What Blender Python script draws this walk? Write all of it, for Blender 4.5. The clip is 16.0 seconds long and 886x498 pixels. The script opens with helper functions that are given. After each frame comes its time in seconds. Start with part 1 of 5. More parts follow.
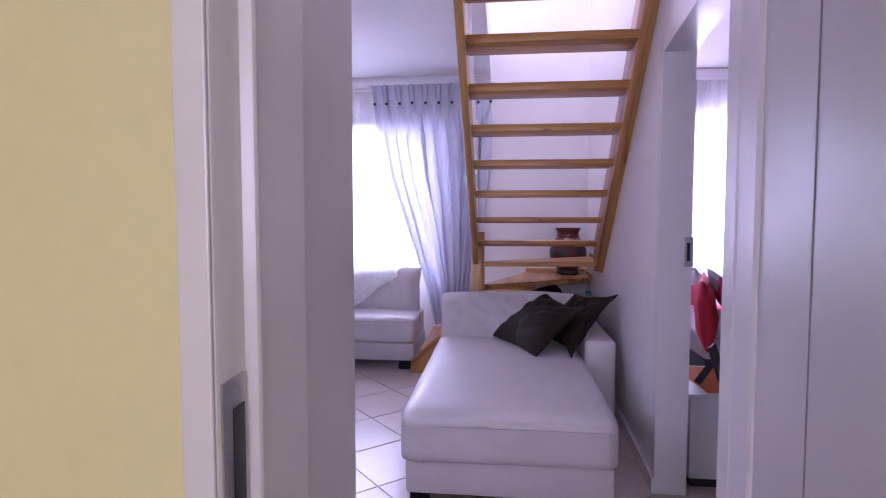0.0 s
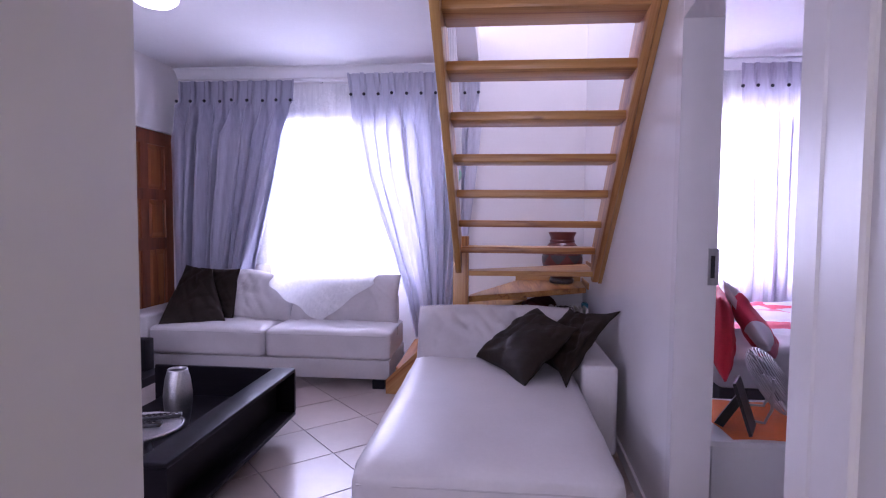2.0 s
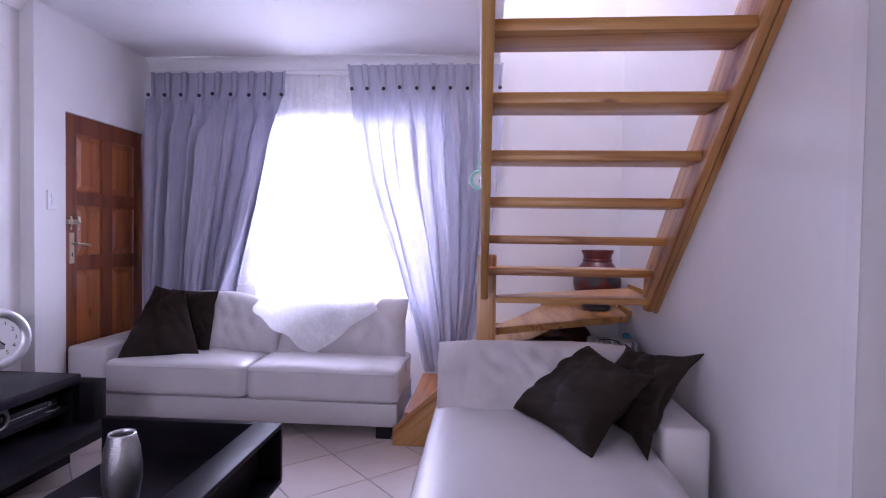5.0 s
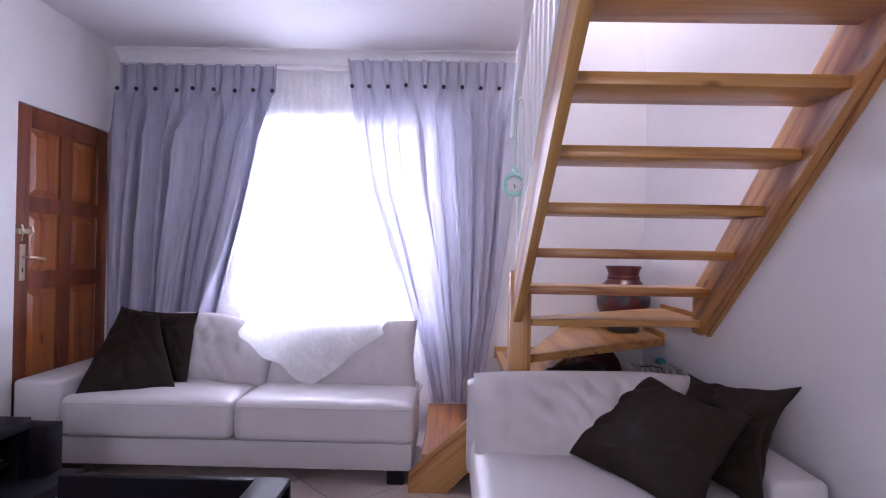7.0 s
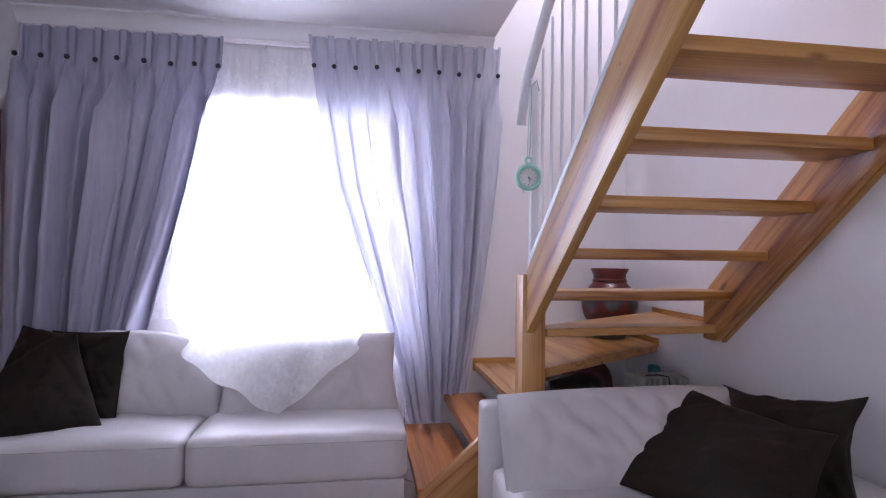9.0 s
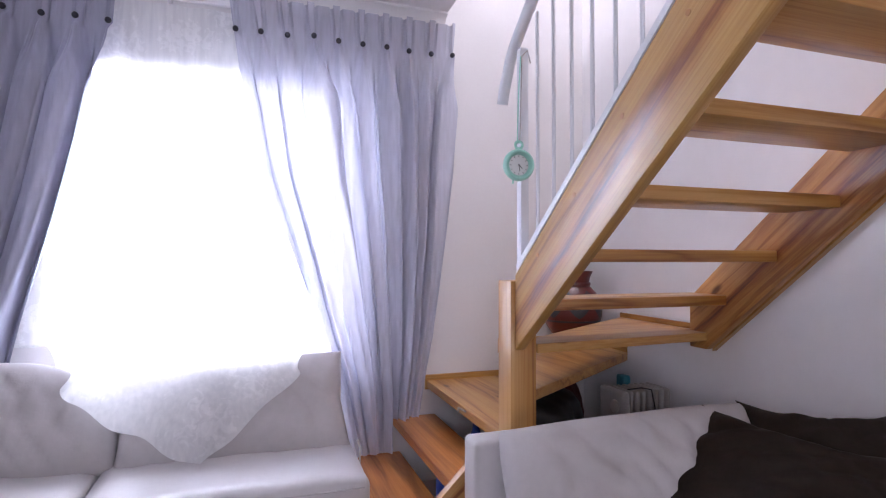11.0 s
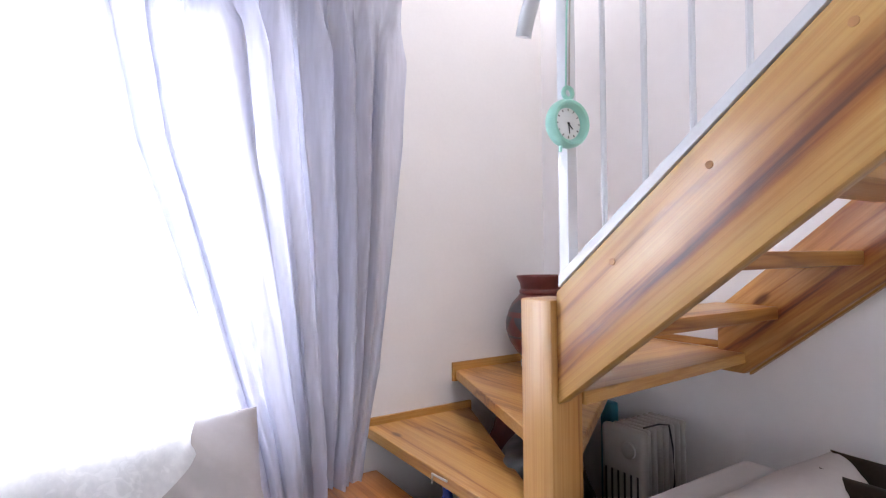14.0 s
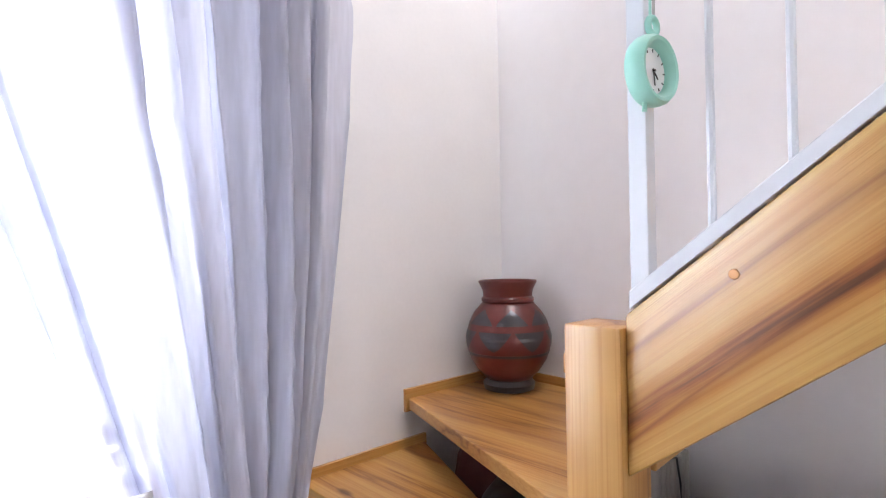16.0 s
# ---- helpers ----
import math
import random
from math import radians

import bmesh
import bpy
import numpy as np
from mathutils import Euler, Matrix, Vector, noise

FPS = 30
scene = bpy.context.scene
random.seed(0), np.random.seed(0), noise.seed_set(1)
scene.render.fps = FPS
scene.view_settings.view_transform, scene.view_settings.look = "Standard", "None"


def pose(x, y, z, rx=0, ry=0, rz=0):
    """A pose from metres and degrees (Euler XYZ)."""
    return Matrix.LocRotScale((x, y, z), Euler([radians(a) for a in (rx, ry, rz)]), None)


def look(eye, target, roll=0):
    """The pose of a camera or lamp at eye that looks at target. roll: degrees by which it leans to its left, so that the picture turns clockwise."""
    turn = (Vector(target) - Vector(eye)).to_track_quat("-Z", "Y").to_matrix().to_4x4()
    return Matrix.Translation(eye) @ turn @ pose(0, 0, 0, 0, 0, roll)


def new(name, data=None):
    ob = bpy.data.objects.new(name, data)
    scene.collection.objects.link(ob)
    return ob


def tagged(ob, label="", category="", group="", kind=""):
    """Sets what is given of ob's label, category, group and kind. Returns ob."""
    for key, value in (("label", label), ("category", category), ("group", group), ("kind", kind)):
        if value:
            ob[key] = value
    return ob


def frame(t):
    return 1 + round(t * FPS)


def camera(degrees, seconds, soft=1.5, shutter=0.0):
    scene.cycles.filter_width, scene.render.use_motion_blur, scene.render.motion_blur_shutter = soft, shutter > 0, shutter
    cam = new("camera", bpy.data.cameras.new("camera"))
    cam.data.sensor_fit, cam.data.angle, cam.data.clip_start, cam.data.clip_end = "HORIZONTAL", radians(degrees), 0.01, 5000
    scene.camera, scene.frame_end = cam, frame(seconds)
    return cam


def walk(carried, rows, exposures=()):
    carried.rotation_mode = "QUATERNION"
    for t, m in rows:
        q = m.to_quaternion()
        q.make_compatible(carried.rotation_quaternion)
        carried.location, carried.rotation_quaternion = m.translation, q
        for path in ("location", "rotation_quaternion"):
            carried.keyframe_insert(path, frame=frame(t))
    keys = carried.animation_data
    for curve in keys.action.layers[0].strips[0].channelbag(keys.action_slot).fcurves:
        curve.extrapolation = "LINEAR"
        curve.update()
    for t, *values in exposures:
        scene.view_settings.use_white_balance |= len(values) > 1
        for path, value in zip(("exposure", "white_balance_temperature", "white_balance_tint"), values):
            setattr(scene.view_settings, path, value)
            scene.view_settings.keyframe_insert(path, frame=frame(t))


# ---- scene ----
cam = camera(77.7, 16.0, soft=1.15)
METRES, EYE, TILT, LEAN, TURN = 4.16, 1.248, -3.2, 0.0, 6.1
ROWS = [
    (0.0, 0.0, 0.0, 0.0, -0.0, 0.0, -0.0),
    (0.5, 0.0053, 0.031, 0.0042, -0.19, 0.04, -0.05),
    (1.0, 0.0111, 0.0619, 0.0072, -0.47, 0.03, -0.18),
    (1.5, 0.02, 0.0924, 0.0105, -0.56, -0.02, -0.27),
    (2.0, 0.024, 0.115, 0.0099, -0.67, 0.07, -0.41),
    (2.5, 0.0252, 0.1422, 0.0116, -0.77, 0.15, -0.44),
    (3.0, 0.0232, 0.1716, 0.0162, -0.9, 0.19, -0.5),
    (3.5, 0.0151, 0.1954, 0.0173, -1.11, 0.24, -0.57),
    (4.0, 0.0071, 0.2212, 0.0168, -1.16, 0.44, -0.64),
    (6.5, -0.0699, 0.3557, 0.0173, -4.14, 3.48, -0.84),
    (7.0, -0.0882, 0.3796, 0.0164, -5.41, 3.54, -0.77),
    (7.5, -0.1081, 0.4057, 0.0185, -7.09, 3.65, -0.61),
    (8.0, -0.1298, 0.4313, 0.0175, -9.37, 3.82, -0.43),
    (8.5, -0.1529, 0.459, 0.0178, -11.84, 3.96, -0.18),
    (9.0, -0.1731, 0.484, 0.0182, -14.73, 4.07, 0.15),
    (9.5, -0.183, 0.5098, 0.0169, -17.31, 4.12, 0.44),
    (12.0, -0.207, 0.6696, 0.0323, -29.83, 4.02, 1.89),
    (12.5, -0.204, 0.7032, 0.0339, -32.16, 3.86, 2.19),
    (13.0, -0.2027, 0.7412, 0.0391, -34.33, 3.58, 2.42),
    (13.5, -0.199, 0.7721, 0.0425, -36.47, 3.44, 2.52),
    (14.0, -0.195, 0.8038, 0.046, -38.77, 3.29, 2.68),
    (14.5, -0.1943, 0.8356, 0.0498, -41.38, 3.02, 2.89),
    (15.0, -0.187, 0.8641, 0.0512, -44.09, 2.82, 3.14),
    (15.5, -0.1739, 0.8957, 0.0562, -46.83, 2.5, 3.35),
    (16.0, -0.1604, 0.9228, 0.0586, -49.63, 2.35, 3.47),
]
walk(cam, [(t, pose(0, 0, EYE, TILT, LEAN, TURN) @ pose(METRES * x, METRES * y, METRES * z, 90 + pitch, roll, yaw)) for t, x, y, z, yaw, pitch, roll in ROWS],
     exposures=[(0.0, -0.46, 5420, 48), (1.0, -0.47, 5420, 46), (2.0, -0.34, 5420, 44), (3.0, -0.14, 5450, 43), (4.0, -0.28, 5450, 42), (7.0, -0.18, 5720, 31), (9.0, -0.41, 5760, 27), (12.5, -0.03, 6020, 18), (16.0, 0.33, 6200, 11)])

# ---- world and light ----
world = bpy.data.worlds.new("sky")
scene.world = world
world.use_nodes = True
wn = world.node_tree
sky = wn.nodes.new("ShaderNodeTexSky")
sky.sky_type = 'NISHITA'
sky.sun_disc = False
sky.sun_elevation, sky.sun_rotation = radians(50), radians(60)
wn.links.new(sky.outputs[0], wn.nodes["Background"].inputs[0])
wn.nodes["Background"].inputs[1].default_value = 0.12


def area(name, eye, target, w, h, power, colour=(1, 1, 1)):
    d = bpy.data.lights.new(name, 'AREA')
    d.shape, d.size, d.size_y, d.energy, d.color = 'RECTANGLE', w, h, power, colour
    ob = new(name, d)
    ob.matrix_basis = look(eye, target)
    return ob


sun = bpy.data.lights.new("sun", 'SUN')
sun.energy, sun.angle, sun.color = 2.5, radians(0.6), (1.0, 0.95, 0.88)
new("sun", sun).matrix_basis = look((6, 6, 12), (0, 0, 0))
area("window_light_living", (-1.29, 5.88, 1.56), (-1.29, 3.0, 0.75), 1.5, 1.4, 178, (0.89, 0.94, 1.0))
area("window_light_bedroom", (2.4, 5.60, 1.45), (2.4, 0, 1.2), 1.6, 1.3, 225, (0.95, 0.95, 1.0))
area("window_light_upstairs", (-2.4, 3.6, 3.9), (0.8, 4.2, 3.4), 1.2, 1.2, 72, (1.0, 0.97, 0.95))
# added fill from above the stairwell, through an invented, unseen roof opening
area("stairwell_fill_light", (0.30, 4.0, 5.25), (0.50, 4.4, 0), 0.7, 1.4, 86, (1.0, 0.97, 0.94))
# added fill from an unseen, invented south opening; brightens east wall and chaise
area("fill_light_south", (-1.7, 0.50, 1.5), (-0.4, 3.4, 1.2), 1.4, 1.2, 29, (1.0, 0.97, 0.96))
# added fill behind the camera for surfaces facing it; no kitchen window is built
area("fill_light_kitchen", (0.1, -2.45, 1.55), (0.1, 2, 1.25), 1.1, 1.0, 34, (1.0, 0.98, 0.95))


# ---- materials ----
def mat(name, rgb, rough=0.5, metal=0.0, bump=0.0, scale=30.0, vary=0.06, stretch=(1, 1, 1), coat=0.0, dark=None, detail=4.0, spec=0.5):
    """A painted or plain surface: grain at two scales, slight relief."""
    m = bpy.data.materials.new(name)
    m.use_nodes = True
    t = m.node_tree
    b = t.nodes["Principled BSDF"]
    b.inputs["Roughness"].default_value, b.inputs["Metallic"].default_value = rough, metal
    b.inputs["Coat Weight"].default_value = coat
    b.inputs["Specular IOR Level"].default_value = spec
    b.inputs["Coat Roughness"].default_value = 0.15
    co = t.nodes.new("ShaderNodeTexCoord")
    mp = t.nodes.new("ShaderNodeMapping")
    mp.inputs["Scale"].default_value = stretch
    t.links.new(co.outputs["Object"], mp.inputs[0])
    fine = t.nodes.new("ShaderNodeTexNoise")
    fine.inputs["Scale"].default_value, fine.inputs["Detail"].default_value = scale, detail
    wide = t.nodes.new("ShaderNodeTexNoise")
    wide.inputs["Scale"].default_value, wide.inputs["Detail"].default_value = scale / 12, 3
    t.links.new(mp.outputs[0], fine.inputs[0])
    t.links.new(mp.outputs[0], wide.inputs[0])
    mx = t.nodes.new("ShaderNodeMix")
    mx.data_type = 'FLOAT'
    mx.inputs[0].default_value = 0.6
    t.links.new(fine.outputs[0], mx.inputs[2])
    t.links.new(wide.outputs[0], mx.inputs[3])
    ramp = t.nodes.new("ShaderNodeValToRGB")
    lo = dark or tuple(c * (1 - vary) for c in rgb)
    hi = tuple(min(1, c * (1 + vary * 0.6)) for c in rgb)
    ramp.color_ramp.elements[0].position, ramp.color_ramp.elements[1].position = 0.32, 0.68
    ramp.color_ramp.elements[0].color, ramp.color_ramp.elements[1].color = (*lo, 1), (*hi, 1)
    t.links.new(mx.outputs[0], ramp.inputs[0])
    t.links.new(ramp.outputs[0], b.inputs["Base Color"])
    if bump:
        bp = t.nodes.new("ShaderNodeBump")
        bp.inputs["Strength"].default_value, bp.inputs["Distance"].default_value = bump, 0.01
        t.links.new(mx.outputs[0], bp.inputs["Height"])
        t.links.new(bp.outputs[0], b.inputs["Normal"])
    return m


def pine(name, turn, light=(0.50, 0.270, 0.078), deep=(0.33, 0.135, 0.042), rough=0.40, streak=None):
    """Varnished pine: long grain along the local x axis after the turn, broad heartwood streaks, knots."""
    m = bpy.data.materials.new(name)
    m.use_nodes = True
    t = m.node_tree
    b = t.nodes["Principled BSDF"]
    b.inputs["Roughness"].default_value = rough
    b.inputs["Coat Weight"].default_value, b.inputs["Coat Roughness"].default_value = 0.38, 0.20
    co = t.nodes.new("ShaderNodeTexCoord")
    info = t.nodes.new("ShaderNodeObjectInfo")
    add = t.nodes.new("ShaderNodeVectorMath")
    add.operation = 'ADD'
    sc = t.nodes.new("ShaderNodeVectorMath")
    sc.operation = 'SCALE'
    sc.inputs[3].default_value = 7.0
    t.links.new(info.outputs["Random"], sc.inputs[0])
    rot = t.nodes.new("ShaderNodeMapping")
    rot.vector_type = 'TEXTURE'
    rot.inputs["Rotation"].default_value = [radians(a) for a in turn]
    t.links.new(co.outputs["Object"], rot.inputs[0])
    t.links.new(rot.outputs[0], add.inputs[0])
    t.links.new(sc.outputs[0], add.inputs[1])

    def grain(stretch, scale, detail, rough_=0.55, warp=0.0):
        mp = t.nodes.new("ShaderNodeMapping")
        mp.inputs["Scale"].default_value = stretch
        t.links.new(add.outputs[0], mp.inputs[0])
        n = t.nodes.new("ShaderNodeTexNoise")
        n.inputs["Scale"].default_value, n.inputs["Detail"].default_value = scale, detail
        n.inputs["Roughness"].default_value, n.inputs["Distortion"].default_value = rough_, warp
        t.links.new(mp.outputs[0], n.inputs[0])
        return n
    broad = grain((0.30, 4.2, 4.2), 2.0, 6.0, 0.62, 0.9)
    lines = grain((0.32, 24, 24), 5.0, 3.0, 0.6, 0.5)
    fine = grain((3, 70, 70), 6.0, 2.0)
    r1 = t.nodes.new("ShaderNodeValToRGB")
    e = r1.color_ramp.elements
    e[0].position, e[0].color = 0.31, (*deep, 1)
    e[1].position, e[1].color = 0.48, (*light, 1)
    k = e.new(0.39)
    k.color = (*[(a * 0.45 + c * 0.55) for a, c in zip(deep, light)], 1)
    t.links.new(broad.outputs[0], r1.inputs[0])
    r2 = t.nodes.new("ShaderNodeValToRGB")
    r2.color_ramp.elements[0].position, r2.color_ramp.elements[0].color = 0.37, (0.80, 0.66, 0.53, 1)
    r2.color_ramp.elements[1].position, r2.color_ramp.elements[1].color = 0.56, (1, 1, 1, 1)
    t.links.new(lines.outputs[0], r2.inputs[0])
    mul = t.nodes.new("ShaderNodeMix")
    mul.data_type, mul.blend_type = 'RGBA', 'MULTIPLY'
    mul.inputs[0].default_value = 0.65
    t.links.new(r1.outputs[0], mul.inputs[6])
    t.links.new(r2.outputs[0], mul.inputs[7])
    # heartwood: one or two narrow wandering streaks
    heart = grain((0.13, 1.8, 1.8), 1.7, 5.0, 0.52, 0.35)
    rh = t.nodes.new("ShaderNodeValToRGB")
    q = rh.color_ramp.elements
    q[0].position, q[0].color = 0.455, (1, 1, 1, 1)
    q[1].position, q[1].color = 0.56, (1, 1, 1, 1)
    for at_, c_ in ((0.490, (0.84, 0.70, 0.56, 1)), (0.503, (0.42, 0.24, 0.17, 1)), (0.516, (0.84, 0.70, 0.56, 1))):
        q.new(at_).color = c_
    t.links.new(heart.outputs[0], rh.inputs[0])
    mh = t.nodes.new("ShaderNodeMix")
    mh.data_type, mh.blend_type = 'RGBA', 'MULTIPLY'
    mh.inputs[0].default_value = 0.85
    t.links.new(mul.outputs[2], mh.inputs[6])
    t.links.new(rh.outputs[0], mh.inputs[7])
    # knots
    kv = t.nodes.new("ShaderNodeTexVoronoi")
    kv.inputs["Scale"].default_value = 1.0
    km = t.nodes.new("ShaderNodeMapping")
    km.inputs["Scale"].default_value = (2.6, 6.5, 6.5)
    t.links.new(add.outputs[0], km.inputs[0])
    t.links.new(km.outputs[0], kv.inputs[0])
    kr = t.nodes.new("ShaderNodeValToRGB")
    kr.color_ramp.elements[0].position, kr.color_ramp.elements[0].color = 0.05, (0.22, 0.10, 0.05, 1)
    kr.color_ramp.elements[1].position, kr.color_ramp.elements[1].color = 0.12, (1, 1, 1, 1)
    t.links.new(kv.outputs["Distance"], kr.inputs[0])
    mk = t.nodes.new("ShaderNodeMix")
    mk.data_type, mk.blend_type = 'RGBA', 'MULTIPLY'
    mk.inputs[0].default_value = 0.8
    t.links.new(mh.outputs[2], mk.inputs[6])
    t.links.new(kr.outputs[0], mk.inputs[7])
    wood = mk
    if streak:
        # one long stained heart running the length of the board, s0 from the middle along the normal n
        n, s0 = streak
        dot = t.nodes.new("ShaderNodeVectorMath")
        dot.operation = 'DOT_PRODUCT'
        dot.inputs[1].default_value = n
        t.links.new(co.outputs["Object"], dot.inputs[0])
        sway = grain((0.9, 0.9, 0.9), 1.6, 5.0, 0.62)
        wd = t.nodes.new("ShaderNodeMath")
        wd.operation, wd.inputs[1].default_value, wd.inputs[2].default_value = 'MULTIPLY_ADD', 0.09, -s0 - 0.045
        t.links.new(sway.outputs[0], wd.inputs[0])
        off = t.nodes.new("ShaderNodeMath")
        off.operation = 'ADD'
        t.links.new(dot.outputs["Value"], off.inputs[0])
        t.links.new(wd.outputs[0], off.inputs[1])
        fray = grain((0.9, 30, 30), 3.0, 4.0, 0.65)
        fr_ = t.nodes.new("ShaderNodeMath")
        fr_.operation, fr_.inputs[1].default_value = 'MULTIPLY_ADD', 0.05
        t.links.new(fray.outputs[0], fr_.inputs[0])
        ab = t.nodes.new("ShaderNodeMath")
        ab.operation = 'ABSOLUTE'
        t.links.new(off.outputs[0], ab.inputs[0])
        t.links.new(ab.outputs[0], fr_.inputs[2])
        rs = t.nodes.new("ShaderNodeValToRGB")
        z = rs.color_ramp.elements
        z[0].position, z[0].color = 0.023, (0.24, 0.11, 0.09, 1)
        z[1].position, z[1].color = 0.072, (1, 1, 1, 1)
        z.new(0.031).color = (0.50, 0.27, 0.17, 1)
        z.new(0.046).color = (0.86, 0.68, 0.50, 1)
        t.links.new(fr_.outputs[0], rs.inputs[0])
        wood = t.nodes.new("ShaderNodeMix")
        wood.data_type, wood.blend_type = 'RGBA', 'MULTIPLY'
        wood.inputs[0].default_value = 0.9
        t.links.new(mk.outputs[2], wood.inputs[6])
        t.links.new(rs.outputs[0], wood.inputs[7])
    t.links.new(wood.outputs[2], b.inputs["Base Color"])
    bp = t.nodes.new("ShaderNodeBump")
    bp.inputs["Strength"].default_value, bp.inputs["Distance"].default_value = 0.12, 0.004
    t.links.new(fine.outputs[0], bp.inputs["Height"])
    t.links.new(bp.outputs[0], b.inputs["Normal"])
    return m


def cloth(name, rgb, through_=0.25, clear=0.0, weave=900, rough=0.8, pattern=False, sheen=0.0):
    """Curtain cloth: part of the light goes through it."""
    m = bpy.data.materials.new(name)
    m.use_nodes = True
    t = m.node_tree
    b = t.nodes["Principled BSDF"]
    b.inputs["Roughness"].default_value = rough
    b.inputs["Sheen Weight"].default_value = sheen
    co = t.nodes.new("ShaderNodeTexCoord")
    n = t.nodes.new("ShaderNodeTexNoise")
    n.inputs["Scale"].default_value, n.inputs["Detail"].default_value = 6, 3
    mp = t.nodes.new("ShaderNodeMapping")
    mp.inputs["Scale"].default_value = (8, 8, 1)
    t.links.new(co.outputs["Object"], mp.inputs[0])
    t.links.new(mp.outputs[0], n.inputs[0])
    r = t.nodes.new("ShaderNodeValToRGB")
    r.color_ramp.elements[0].position, r.color_ramp.elements[1].position = 0.3, 0.7
    r.color_ramp.elements[0].color = (*[c * 0.9 for c in rgb], 1)
    r.color_ramp.elements[1].color = (*[min(1, c * 1.06) for c in rgb], 1)
    t.links.new(n.outputs[0], r.inputs[0])
    t.links.new(r.outputs[0], b.inputs["Base Color"])
    tr = t.nodes.new("ShaderNodeBsdfTranslucent")
    t.links.new(r.outputs[0], tr.inputs[0])
    mx = t.nodes.new("ShaderNodeMixShader")
    mx.inputs[0].default_value = through_
    t.links.new(b.outputs[0], mx.inputs[1])
    t.links.new(tr.outputs[0], mx.inputs[2])
    out = mx
    if clear:
        cl = t.nodes.new("ShaderNodeBsdfTransparent")
        m2 = t.nodes.new("ShaderNodeMixShader")
        m2.inputs[0].default_value = clear
        t.links.new(mx.outputs[0], m2.inputs[1])
        t.links.new(cl.outputs[0], m2.inputs[2])
        if pattern:
            vo = t.nodes.new("ShaderNodeTexNoise")
            vo.inputs["Scale"].default_value, vo.inputs["Detail"].default_value, vo.inputs["Distortion"].default_value = 24, 2.0, 1.6
            t.links.new(co.outputs["Object"], vo.inputs[0])
            big = t.nodes.new("ShaderNodeTexNoise")
            big.inputs["Scale"].default_value = 6.5
            t.links.new(co.outputs["Object"], big.inputs[0])
            ad = t.nodes.new("ShaderNodeMath")
            ad.operation = 'MULTIPLY'
            t.links.new(big.outputs[0], ad.inputs[0])
            t.links.new(vo.outputs[0], ad.inputs[1])
            pr = t.nodes.new("ShaderNodeValToRGB")
            pr.color_ramp.elements[0].position, pr.color_ramp.elements[0].color = 0.28, (clear, clear, clear, 1)
            pr.color_ramp.elements[1].position, pr.color_ramp.elements[1].color = 0.33, (clear * 0.55,) * 3 + (1,)
            t.links.new(ad.outputs[0], pr.inputs[0])
            t.links.new(pr.outputs[0], m2.inputs[0])
        out = m2
    t.links.new(out.outputs[0], t.nodes["Material Output"].inputs[0])
    return m


def glow(name, rgb, strength):
    m = bpy.data.materials.new(name)
    m.use_nodes = True
    b = m.node_tree.nodes["Principled BSDF"]
    b.inputs["Base Color"].default_value = (*rgb, 1)
    b.inputs["Emission Color"].default_value = (*rgb, 1)
    b.inputs["Emission Strength"].default_value = strength
    return m


PLASTER = mat("white_plaster", (0.78, 0.76, 0.76), 0.42, bump=0.06, scale=60, vary=0.03)
GLOSSWALL = mat("glossy_white_enamel", (0.70, 0.68, 0.68), 0.38, bump=0.10, scale=11, vary=0.03, coat=0.10)
SATIN = mat("satin_white_wall_paint", (0.84, 0.82, 0.83), 0.30, bump=0.10, scale=16, vary=0.03, coat=0.15)
YELLOW = mat("yellow_wall_paint", (0.84, 0.785, 0.42), 0.6, bump=0.08, scale=50, vary=0.04)
CEIL = mat("white_ceiling_paint", (0.80, 0.79, 0.80), 0.8, bump=0.04, scale=40, vary=0.03)
STEELPAINT = mat("white_enamelled_steel", (0.82, 0.80, 0.81), 0.32, bump=0.03, scale=20, vary=0.03, coat=0.3)
RAILPAINT = mat("blue_white_rail_paint", (0.69, 0.71, 0.75), 0.34, bump=0.04, scale=30, vary=0.04, coat=0.2)
TILE = mat("beige_glazed_tile", (0.51, 0.425, 0.38), 0.30, bump=0.02, scale=9, vary=0.10, coat=0.2)
GROUT = mat("grey_grout", (0.30, 0.29, 0.29), 0.9, bump=0.2, scale=120, vary=0.15)
PINE_X = pine("pine_across", (0, 0, 0))
PINE_Y = pine("pine_along", (0, 0, 90))
PINE_Z = pine("pine_upright", (0, 90, 0))
PINE_S = pine("pine_slope", (0, 38, 90))
PINE_HEART = pine("pine_slope_heart", (0, 38, 90), (0.53, 0.315, 0.092), (0.44, 0.235, 0.064), streak=((0, 0.62, 0.785), 0.728))
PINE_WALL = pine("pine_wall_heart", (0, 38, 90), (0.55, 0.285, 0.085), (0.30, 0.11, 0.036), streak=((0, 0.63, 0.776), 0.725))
PLUGWOOD = mat("end_grain_plug", (0.46, 0.23, 0.08), 0.5, vary=0.2)
# pine of the two lowest treads, their shade put into a darker, redder tone
PINE_SHADE = pine("pine_shaded", (0, 0, 90), (0.52, 0.21, 0.055), (0.22, 0.06, 0.022))
DOORWOOD = pine("stained_meranti", (0, 90, 0), (0.20, 0.055, 0.018), (0.12, 0.030, 0.012), 0.34)
DOORPANEL = pine("stained_meranti_panel", (0, 90, 0), (0.34, 0.112, 0.030), (0.22, 0.065, 0.020), 0.32)
LEATHER = mat("white_leatherette", (0.61, 0.582, 0.587), 0.36, bump=0.10, scale=55, vary=0.05)
LEATHER_SOFT = mat("white_cushion_fabric", (0.51, 0.48, 0.485), 0.6, bump=0.3, scale=40, vary=0.06)
